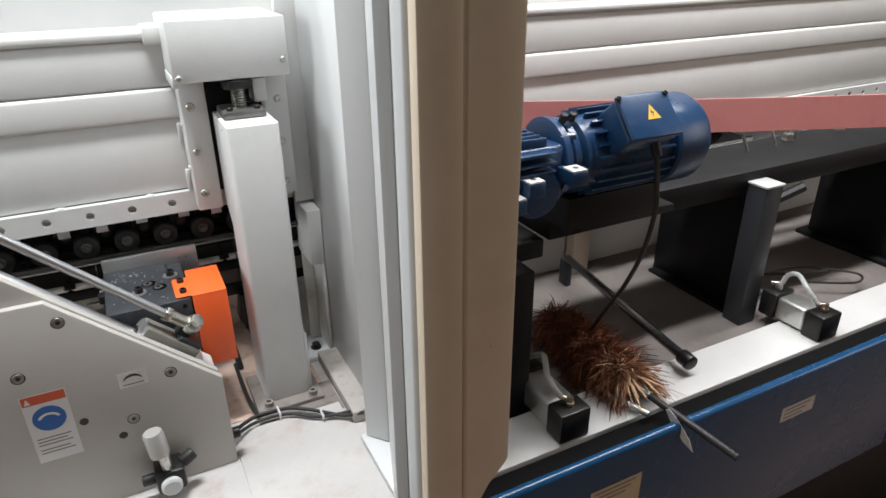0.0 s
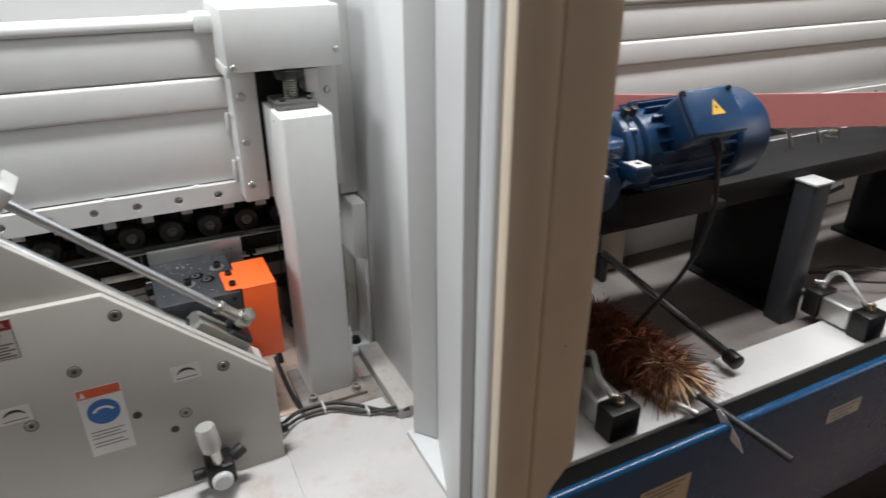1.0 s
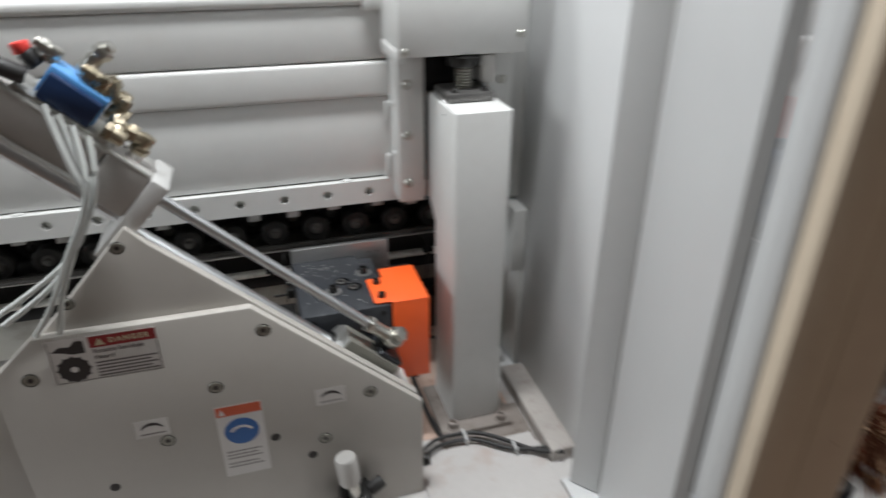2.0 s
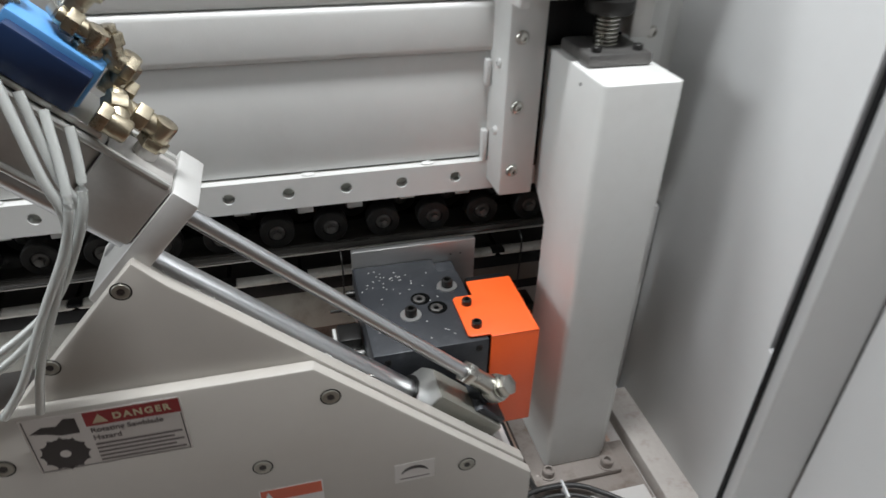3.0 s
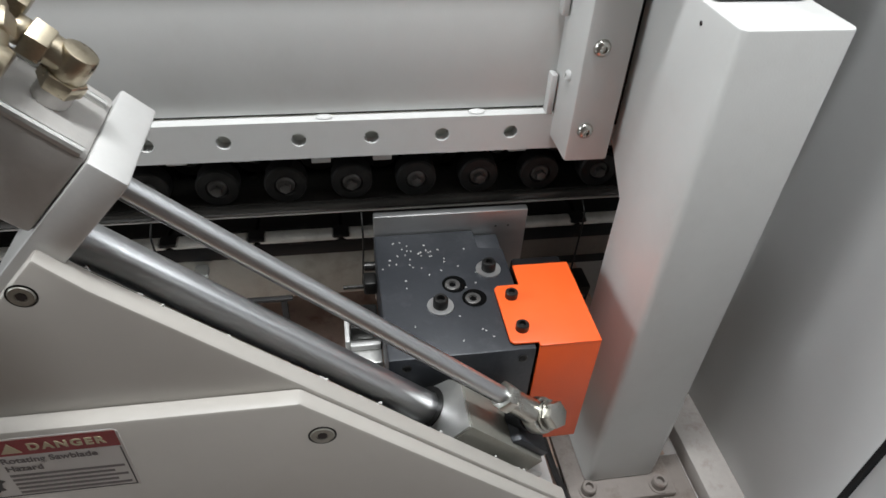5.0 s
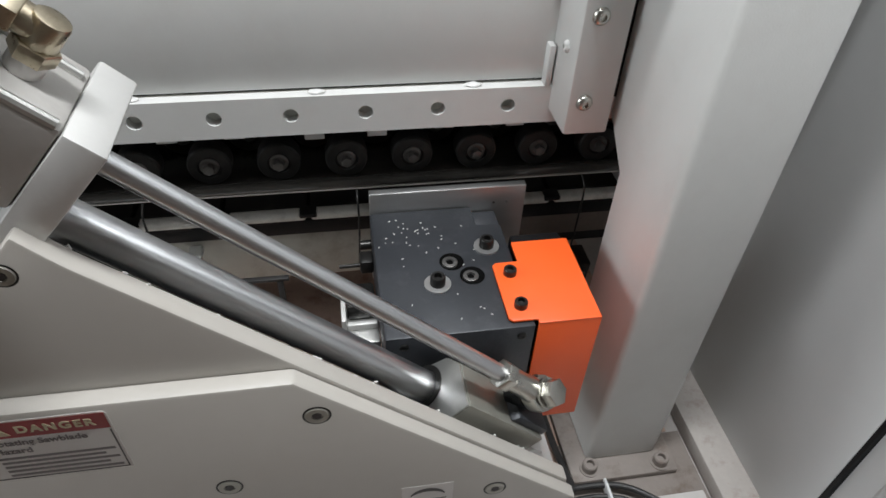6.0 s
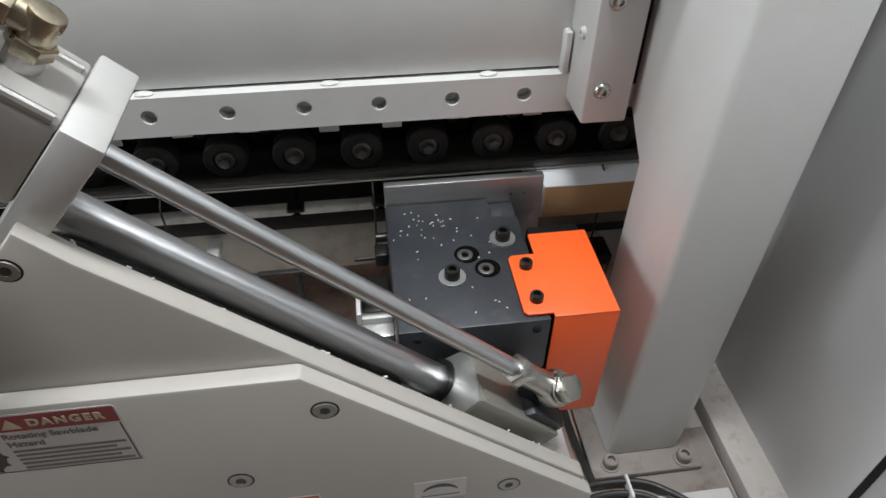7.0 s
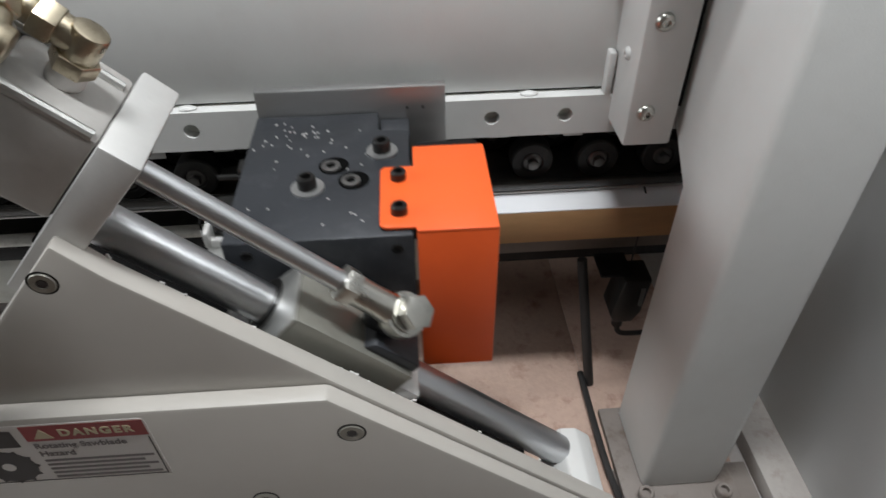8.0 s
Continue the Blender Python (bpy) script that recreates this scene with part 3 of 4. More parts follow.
    # bushing block, in the slide's own directions
    bush = part("bushing_block", prism([(-0.0790, -0.2285), (-0.0238, -0.2285), (-0.0238, -0.1930), (-0.0340, -0.1805), (-0.0790, -0.1700)], -0.006, 0.0728, "x", 0.0009, SLIDE), OLDALU, t, "dull machined aluminium bushing block")
    # Thin lighter plate paints the light falling on this end.
    part("end_face", prism([(-0.0780, -0.2281), (-0.0246, -0.2281), (-0.0246, -0.1934), (-0.0345, -0.1810), (-0.0780, -0.1705)], 0.0729, 0.0746, "x", 0.0007, SLIDE), ALU, bush, "milled end face, lightened as lit")
    part("bushing", lathe([(0.0165, 0), (0.0165, 0.0012), (0.0122, 0.0014), (0.0122, 0.0)], along(0.0746, -0.0585, -0.192), U), SCREW, bush, "dark bushing ring")
    part("joint_seat", prism([(-0.006, -0.0236), (0.030, -0.0236), (0.026, -0.0170), (-0.006, -0.0170)], -0.2250, -0.1870, "z", 0.001, SLIDE), ANODISED, bush, "black joint seat")
    part("foot_step", prism([(-0.028, -0.072), (-0.0062, -0.072), (-0.0062, -0.036), (-0.022, -0.036)], -0.2275, -0.178, "z", 0.001, SLIDE), WHITE, t)
    part("mount_bracket", box(-0.060, -0.030, -0.205, -0.166, -0.200, -0.150, 0.003), ANODISED, t)
    part("foot_plate", prism([(-0.040, -0.086), (0.086, -0.086), (0.086, -0.0795), (-0.040, -0.0795)], -0.217, -0.150, "z", 0.001, SLIDE), BLAST, t)
    # piston rod with its eye and bolt
    rod = part("piston_rod", cyl(along(0.056), along(0.52), 0.0060, seg=28), CHROME, t, "bright ground piston rod")
    part("lock_nut", hexagon(along(0.055), along(0.064), 0.0105), ZINC, rod)
    pin = Vector((0.60, -0.50, 0.64)).normalized()
    mid = along(0.022)
    eye = part("rod_eye", join(lathe([(0.0085, 0), (0.0085, 0.014), (0.0095, 0.024)], along(0.055), -U), lathe([(0.0090, -0.0065), (0.0128, -0.0052), (0.0135, 0), (0.0128, 0.0052), (0.0090, 0.0065)], mid, pin)), ZINC, t, "zinc-plated ball joint eye")
    part("eye_bolt", join(hexagon(mid + pin * 0.0095, mid + pin * 0.0180, 0.0100), cyl(mid - pin * 0.03, mid + pin * 0.0095, 0.005), lathe([(0.0112, 0), (0.0112, 0.0018)], mid + pin * 0.0075, pin)), ZINC, eye)
    part("ball_washer", lathe([(0.0088, 0), (0.0080, 0.003)], mid - pin * 0.0095, pin), PAPER, eye)
    part("eye_mount", cyl(mid - pin * 0.024, mid - pin * 0.010, 0.011, seg=20, bev=0.001), ANODISED, t)
    chips = []
    rng = random.Random(4)
    for k in range(34):
        x, y = rng.gauss(-0.095, 0.019), rng.gauss(-0.050, 0.016)
        if -0.120 < x < -0.034 and -0.11 < y < -0.030:
            w = rng.uniform(0.0004, 0.0010)
            chips.append(box(-w, w, -0.0004, 0.0004, 0, 0.0006, 0, Matrix.Translation((x, y, top + 0.0001)) @ Matrix.Rotation(rng.uniform(0, 6), 4, "Z")))
    for k in range(14):
        x, y = rng.uniform(-0.118, -0.035), rng.uniform(-0.160, -0.035)
        chips.append(box(-0.0008, 0.0008, -0.0004, 0.0004, 0, 0.0005, 0, Matrix.Translation((x, y, top + 0.0001)) @ Matrix.Rotation(rng.uniform(0, 6), 4, "Z")))
    tagged(part("chips", join(*chips), WOODCHIP, t, "scattered pale plastic chips", smooth=False), kind="stuff")
    return t


CARRIAGE = carriage()


def slide():
    g = thing("guide_rod", "polished steel guide rod of the slanted slide", "rod")
    part("rod", cyl(along(-0.022, -0.0585, -0.192), along(0.357, -0.0585, -0.192), 0.0118, seg=40, bev=0.001), CHROME, g)
    part("end_support", prism([(-0.048, -0.078), (-0.020, -0.078), (-0.020, -0.052), (-0.030, -0.044), (-0.048, -0.044)], -0.2355, -0.176, "z", 0.002, SLIDE), WHITE, g)
    # Black strip added to keep the gap below the rod dark as shade.
    part("gap_shade_strip", prism([(-0.02, -0.100), (0.335, -0.100), (0.335, -0.090), (-0.02, -0.090)], -0.2355, -0.176, "z", 0.001, SLIDE), BLACK, g, "dark strip painting the gap's shade under the rod")
    rng = random.Random(9)
    bits = []
    for k in range(18):
        q = along(rng.uniform(0.0, 0.33), rng.uniform(-0.0338, -0.0326), rng.uniform(-0.2376, -0.2345))
        w = rng.uniform(0.0005, 0.0016)
        bits.append(box(-w, w, -0.0006, 0.0006, -0.0004, 0.0005, 0, Matrix.Translation(q) @ Matrix.Rotation(rng.uniform(0, 6), 4, "Y")))
    tagged(part("sawdust", join(*bits), WOODCHIP, g, "pale chips caught in the gap", smooth=False), kind="stuff")
    f = thing("cylinder_flange", "bright aluminium flange plate of the slide", "flange")
    part("flange", prism([(0.339, -0.074), (0.357, -0.074), (0.357, 0.0225), (0.339, 0.0225)], -0.2405, -0.176, "z", 0.0015, SLIDE), BLAST, f)
    part("bore_ring", lathe([(0.0145, 0), (0.0145, 0.002), (0.011, 0.003)], along(0.339, -0.0585, -0.192), -U), SCREW, f)
    part("bore_ring", lathe([(0.011, 0), (0.011, 0.0015), (0.0065, 0.002)], along(0.339), -U), SCREW, f)
    c = thing("air_cylinder", "grey aluminium pneumatic cylinder on the slide", "pneumatic cylinder")
    part("end_cap", prism([(0.357, -0.027), (0.400, -0.027), (0.400, 0.0225), (0.357, 0.0225)], -0.239, -0.187, "z", 0.003, SLIDE), CASTALU, c)
    part("barrel", prism([(0.400, -0.023), (0.600, -0.023), (0.600, 0.024), (0.400, 0.024)], -0.236, -0.190, "z", 0.006, SLIDE, 4), CASTALU, c)
    for n, y in ((0.0195, -0.2325), (0.0195, -0.1935), (-0.0215, -0.2325)):
        part("tie_rod", cyl(along(0.36, n + 0.003, y - 0.004), along(0.60, n + 0.003, y - 0.004), 0.0026, seg=10), ALU, c)
    part("rear_cap", prism([(0.600, -0.027), (0.640, -0.027), (0.640, 0.027), (0.600, 0.027)], -0.239, -0.187, "z", 0.003, SLIDE), CASTALU, c)
    part("second_rod", cyl(along(0.357, -0.0355), along(0.62, -0.0355), 0.0085, seg=24), CHROME, c)


slide()


def elbow(name, p, stem, out, r, parent, mat=BRASS):
    """A brass elbow: hexagon body on its stem, nut and collar on the outlet."""
    p, stem, out = Vector(p), Vector(stem).normalized(), Vector(out).normalized()
    bms = [hexagon(p - stem * r * 1.6, p - stem * r * 0.7, r * 1.15), cyl(p - stem * r, p + stem * r * 0.9, r * 0.92, seg=16, bev=r * 0.2),
           cyl(p, p + out * r * 1.5, r * 0.85, seg=16), hexagon(p + out * r * 1.2, p + out * r * 2.3, r * 1.1), cyl(p + out * r * 2.3, p + out * r * 2.9, r * 0.75, seg=16, bev=r * 0.1)]
    return part(name, join(*bms), mat, parent)


def valve():
    t = thing("solenoid_valve", "blue solenoid valve with brass air fittings", "valve")
    part("manifold", prism([(0.405, 0.0255), (0.49, 0.0255), (0.49, 0.0300), (0.405, 0.0300)], -0.236, -0.192, "z", 0.0015, SLIDE), ALU, t)
    part("body", prism([(0.425, 0.0305), (0.472, 0.0305), (0.472, 0.056), (0.425, 0.056)], -0.238, -0.196, "z", 0.002, SLIDE), BLUEVALVE, t, "dark blue valve body")
    part("coil_top", prism([(0.4225, 0.032), (0.4750, 0.032), (0.4750, 0.0605), (0.4225, 0.0605)], -0.230, -0.200, "z", 0.002, SLIDE), BLUESIDE, t)
    elbow("elbow_fitting", along(0.379, 0.042, -0.214), N, U, 0.0080, t)
    elbow("tee_fitting", along(0.414, 0.046, -0.203), U, N, 0.0078, t)
    elbow("elbow_fitting", along(0.402, 0.040, -0.239), -U, (0, 0.7, 0.5), 0.0078, t)
    elbow("tee_fitting", along(0.420, 0.062, -0.210), U, N + U, 0.0070, t)
    elbow("silencer", along(0.452, 0.078, -0.212), N, N + Vector((0.3, -0.2, 0)), 0.0080, t, ZINC)
    elbow("silencer", along(0.435, 0.070, -0.220), N, U, 0.0070, t, BRASS)
    elbow("silencer", along(0.478, 0.066, -0.214), N, U, 0.0060, t, ZINC)
    part("plug", cyl(along(0.483, 0.048), along(0.497, 0.052), 0.008, seg=16, bev=0.002), CABLE, t)
    part("button", cyl(along(0.497, 0.050), along(0.505, 0.056), 0.008, seg=16, bev=0.002), REDLED, t, "red push button")
    part("plug", cyl(along(0.485, 0.040, -0.232), along(0.512, 0.034, -0.236), 0.008, seg=16, bev=0.002), CABLE, t)
    part("stub", cyl(along(0.379, 0.0220, -0.214), along(0.379, 0.034, -0.214), 0.0075, seg=16, bev=0.001), PAPER, t, "white thread sealant collar")
    runs = ([(-0.309, -0.243, 0.203), (-0.300, -0.256, 0.160), (-0.294, -0.258, 0.138), (-0.306, -0.258, 0.108), (-0.345, -0.256, 0.050), (-0.40, -0.256, 0.010)],
            [(-0.290, -0.243, 0.182), (-0.289, -0.258, 0.150), (-0.300, -0.262, 0.118), (-0.330, -0.262, 0.072), (-0.39, -0.262, 0.03), (-0.43, -0.266, 0.012)],
            [(-0.318, -0.243, 0.212), (-0.306, -0.262, 0.166), (-0.300, -0.267, 0.132), (-0.318, -0.267, 0.088), (-0.340, -0.268, 0.040), (-0.352, -0.268, 0.000)],
            [(-0.300, -0.243, 0.192), (-0.295, -0.266, 0.152), (-0.303, -0.270, 0.122), (-0.326, -0.272, 0.080), (-0.352, -0.272, 0.030), (-0.372, -0.270, 0.002)])
    for pts in runs:
        h = thing("air_hose", "milky plastic air hose hanging from the valve", "hose", group="air hoses")
        part("hose", tube(pts, 0.0028, 12), HOSE, h)


valve()


def countersunk(x, y, z, parent, r=0.0080):
    ring = part("screw_ring", lathe([(r, 0), (r, 0.0003), (r * 0.9, 0.0004), (r * 0.88, 0.0001)], (x, y, z), (0, -1, 0)), SCREW, parent)
    part("screw_head", lathe([(r * 0.88, 0), (r * 0.80, 0.0009), (r * 0.42, 0.0009), (r * 0.40, 0.0004), (0, 0.0003)], (x, y, z), (0, -1, 0)), OLDALU, ring)
    part("hex_socket", cyl((x, y, z), (x, y - 0.0008, z), r * 0.36, seg=6), INK, ring)


def mounting_plate():
    t = thing("mounting_plate", "grey-white painted steel mounting plate with slanted edge", "machine plate")
    lower = part("lower_plate", prism([(-0.428, -0.335), (0.008, -0.335), (0.008, -0.1790), (-0.1765, -0.0080), (-0.382, -0.0080), (-0.428, -0.050)], -0.2600, -0.2487, "y", 0.0022), PLATE, t)
    upper = part("upper_plate", prism([(-0.380, -0.330), (0.0045, -0.330), (0.0045, -0.1735), (-0.262, 0.0735), (-0.279, 0.0930), (-0.380, -0.016)], -0.2484, -0.2360, "y", 0.0018), PLATE, t)
    for x, z in ((-0.167, -0.038), (-0.056, -0.148), (-0.225, -0.102), (-0.114, -0.206), (-0.285, -0.163), (-0.393, -0.054)):
        countersunk(x, -0.2600, z, lower)
    for x, z in ((-0.289, 0.073), (-0.345, 0.020)):
        countersunk(x, -0.2485, z, upper, 0.0068)
    for x, z in ((-0.171, -0.189), (-0.131, -0.228), (-0.35, -0.215)):
        part("bolt_hole", lathe([(0.0055, 0), (0.0055, 0.0003), (0.003, 0.0004)], (x, -0.2600, z), (0, -1, 0)), INK, lower)
    part("rear_plate", prism([(-0.62, -0.335), (-0.36, -0.335), (-0.36, -0.052), (-0.62, -0.052)], -0.2355, -0.2280, "y", 0.0018), PLATE, t)
    part("rear_rib", box(-0.60, -0.20, -0.2275, -0.10, -0.30, -0.285, 0.002), WHITE, t)
    part("rear_foot", box(-0.60, -0.02, -0.2275, -0.20, -0.335, -0.325, 0.002), WHITE, t)


mounting_plate()


def sheet(x0, x1, z0, z1, y, thick, mat, parent, name, r=0.0):
    return part(name, box(x0, x1, y - thick, y, z0, z1, r, seg=1), mat, parent, smooth=False)


def stickers():
    y = -0.2602
    d = thing("danger_sticker", "red and white danger sticker on the mounting plate", "sticker")
    corner = [(-0.273 + 0.003 * math.cos(a), -0.0155 + 0.003 * math.sin(a)) for a in (0, 0.5, 1.05, math.pi / 2)]
    part("paper", prism([(-0.372, -0.0655), (-0.2700, -0.0655)] + corner + [(-0.372, -0.0125)], y - 0.0002, y, "y", 0), PAPER, d, smooth=False)
    sheet(-0.333, -0.2712, -0.0268, -0.0137, y - 0.0002, 0.0001, REDINK, d, "red_header")
    part("warning_triangle", prism([(-0.3285, -0.0245), (-0.3185, -0.0245), (-0.3235, -0.0162)], y - 0.0005, y - 0.0003, "y", 0), BUFF, d, smooth=False)
    face = Matrix.Translation((0, y - 0.0005, 0)) @ Matrix.Rotation(math.pi / 2, 4, "X")
    writing("DANGER", 0.0078, BUFF, Matrix.Translation((-0.3150, 0, -0.0205)) @ face, d, bold=0.00030, space=1.30)
    writing("Rotating Sawblade", 0.0064, GREYINK, Matrix.Translation((-0.3315, 0, -0.0312)) @ face, d, bold=0.00012)
    writing("Hazard", 0.0064, GREYINK, Matrix.Translation((-0.3315, 0, -0.0385)) @ face, d, bold=0.00012)
    for k, z in enumerate((-0.0450, -0.0490, -0.0530, -0.0570, -0.0610)):
        sheet(-0.3315, -0.274 - 0.006 * (k % 2), z - 0.0010, z + 0.0010, y - 0.0003, 0.0001, GREYINK, d, "text_bar")
    for a in ((-0.3705, -0.2715, -0.0644, -0.0637), (-0.2722, -0.2715, -0.0637, -0.0280), (-0.3705, -0.3698, -0.0637, -0.0140)):
        sheet(*a, y - 0.0003, 0.0001, INK, d, "border")
    part("pictogram", prism([(-0.368, -0.026), (-0.360, -0.021), (-0.351, -0.022), (-0.345, -0.016), (-0.338, -0.017), (-0.338, -0.031), (-0.350, -0.031), (-0.358, -0.028)], y - 0.0004, y - 0.0002, "y", 0), INK, d, smooth=False)
    saw = []
    for k in range(48):
        a = 2 * math.pi * k / 48
        r = 0.0145 if k % 4 else 0.0165
        saw.append((-0.3520 + r * math.cos(a), -0.0490 + r * math.sin(a)))
    part("blade_sign", prism(saw, y - 0.0004, y - 0.0002, "y", 0), INK, d, smooth=False)
    part("blade_centre", cyl((-0.352, y - 0.0004, -0.049), (-0.352, y - 0.0006, -0.049), 0.0035), PAPER, d)
    b = thing("goggles_sticker", "white sticker with orange header and blue round mandatory sign", "sticker")
    sheet(-0.2320, -0.1810, -0.2350, -0.1300, y, 0.0002, PAPER, b, "paper")
    sheet(-0.2310, -0.1820, -0.1445, -0.1310, y - 0.0002, 0.0001, ORANGEINK, b, "orange_header")
    part("warning_triangle", prism([(-0.2285, -0.1425), (-0.2215, -0.1425), (-0.2250, -0.1335)], y - 0.0005, y - 0.0003, "y", 0), PAPER, b, smooth=False)
    part("blue_disc", cyl((-0.2065, y - 0.0002, -0.1690), (-0.2065, y - 0.0004, -0.1690), 0.0190, seg=40), BLUEINK, b)
    arc = [(-0.2065 + 0.0135 * math.cos(math.pi * (0.1 + 0.8 * k / 10)), -0.171 + 0.0105 * math.sin(math.pi * (0.1 + 0.8 * k / 10))) for k in range(11)]
    arc += [(-0.2065 + 0.0100 * math.cos(math.pi * (0.9 - 0.8 * k / 10)), -0.171 + 0.0075 * math.sin(math.pi * (0.9 - 0.8 * k / 10))) for k in range(11)]
    part("goggle_mark", prism(arc, y - 0.0006, y - 0.0004, "y", 0), PAPER, b, smooth=False)
    for k, z in enumerate((-0.198, -0.203, -0.208, -0.216, -0.221)):
        sheet(-0.227, -0.188 - 0.005 * (k % 2), z - 0.0008, z + 0.0008, y - 0.0002, 0.0001, GREYINK, b, "text_bar")
    for x, z in ((-0.103, -0.1425), (-0.2975, -0.141)):
        a = thing("arrow_sticker", "small white sticker with a curved black arrow", "sticker", group="arrow stickers on the plate")
        sheet(x - 0.0175, x + 0.0175, z - 0.0120, z + 0.0115, y, 0.0002, PAPER, a, "paper")
        pts = [(x + 0.013 * math.cos(math.pi * (0.15 + 0.7 * k / 8)), z - 0.006 + 0.0135 * math.sin(math.pi * (0.15 + 0.7 * k / 8))) for k in range(9)]
        pts += [(x + 0.013 * math.cos(math.pi * (0.85 - 0.7 * k / 8)), z - 0.006 + 0.0095 * math.sin(math.pi * (0.85 - 0.7 * k / 8))) for k in range(9)]
        part("arrow", prism(pts, y - 0.0004, y - 0.0002, "y", 0), INK, a, smooth=False)
        sheet(x - 0.013, x + 0.013, z - 0.0085, z - 0.0070, y - 0.0002, 0.0001, GREYINK, a, "text_bar")


stickers()


def regulator():
    t = thing("air_regulator", "small zinc air fitting with black elbow on the plate", "air fitting")
    part("knob", lathe([(0.0125, 0), (0.0135, 0.003), (0.0135, 0.034), (0.0120, 0.038)], (-0.0915, -0.290, -0.255), (-0.10, 0.10, 1)), CASTALU, t)
    part("neck", cyl((-0.089, -0.289, -0.255), (-0.0865, -0.288, -0.285), 0.0075), ZINC, t)
    part("body", box(-0.105, -0.066, -0.300, -0.2604, -0.318, -0.282, 0.005), SCREW, t)
    part("elbow", cyl((-0.068, -0.280, -0.287), (-0.050, -0.275, -0.279), 0.009, seg=18, bev=0.002), CABLE, t)
    part("face", lathe([(0.014, 0), (0.014, 0.006), (0.011, 0.008), (0.010, 0.0075)], (-0.086, -0.3005, -0.303), (0, -1, 0)), BRIGHT, t, "white round gauge face")
    part("side_plug", cyl((-0.105, -0.282, -0.298), (-0.122, -0.282, -0.298), 0.008, seg=16, bev=0.002), CABLE, t)
    b = thing("side_bolt", "black bolt head at the edge of the plate", "bolt")
    part("head", cyl((0.0085, -0.248, -0.290), (0.019, -0.248, -0.290), 0.0085, seg=16, bev=0.001), SCREW, b)


regulator()

# ---- table, partition and door post ----


def machine_table():
    t = thing("machine_table", "dusty white painted machine table", "machine table")
    part("top", box(-0.93, 0.30, -0.455, 0.60, -0.365, -0.335, 0.003), TABLE, t)
    part("dust_patch", box(-0.40, 0.054, -0.170, 0.55, -0.3348, -0.3335, 0.0004), DUSTY, t, "brown sawdust layer")
    part("raised_sheet", box(0.012, 0.190, -0.455, -0.198, -0.3348, -0.3320, 0.001), TABLE, t)
    part("base", box(-0.93, 0.30, -0.43, 0.60, -1.05, -0.365, 0.004), WHITE, t)
    part("dust_patch", box(0.0545, 0.181, -0.128, 0.55, -0.3348, -0.3336, 0.0004), DUSTY, t)
    part("grime_shade_patch", box(0.056, 0.194, -0.216, -0.129, -0.3348, -0.3340, 0.0003), GRIMESHADE, t, "grimy patch round the column foot, darkened for shade")
    part("foot_bar", box(0.195, 0.236, -0.262, -0.062, -0.3348, -0.3130, 0.002), DUSTBAR, t, "white foot bar")
    part("foot_bar", box(0.192, 0.24, -0.46, -0.30, -0.3348, -0.3260, 0.002), BRIGHT, t)
    w = thing("sensor_cables", "dark sensor cables lying on the table", "cable")
    part("cable", tube([(0.012, -0.215, -0.316), (0.035, -0.192, -0.322), (0.057, -0.183, -0.323), (0.102, -0.186, -0.323), (0.135, -0.206, -0.323), (0.18, -0.246, -0.323), (0.212, -0.264, -0.316)], 0.0032), CABLE, w)
    part("cable", tube([(0.012, -0.225, -0.315), (0.05, -0.195, -0.326), (0.10, -0.198, -0.325), (0.15, -0.232, -0.325), (0.205, -0.250, -0.318)], 0.0028), CABLE, w)
    part("cable", tube([(0.057, -0.185, -0.323), (0.055, -0.156, -0.328), (0.052, -0.112, -0.328), (0.052, -0.01, -0.328)], 0.0036), CABLE, w)
    part("cable_tie", box(0.088, 0.091, -0.203, -0.179, -0.330, -0.3175, 0.001), BRIGHT, w)
    part("cable_tie", box(0.150, 0.153, -0.240, -0.222, -0.329, -0.3175, 0.001), BRIGHT, w)


def wall_strip(name, x0, y0, x1, y1, thick, mat, parent, z0=-0.335, z1=1.1, r=0.002):
    """An upright sheet whose foot runs from one point to the other in plan."""
    a, b = Vector((x0, y0, 0)), Vector((x1, y1, 0))
    d = (b - a)
    n = Vector((-d.y, d.x, 0)).normalized() * thick
    pts = [(a.x, a.y), (b.x, b.y), (b.x + n.x, b.y + n.y), (a.x + n.x, a.y + n.y)]
    return part(name, prism(pts, z0, z1, "z", r), mat, parent)


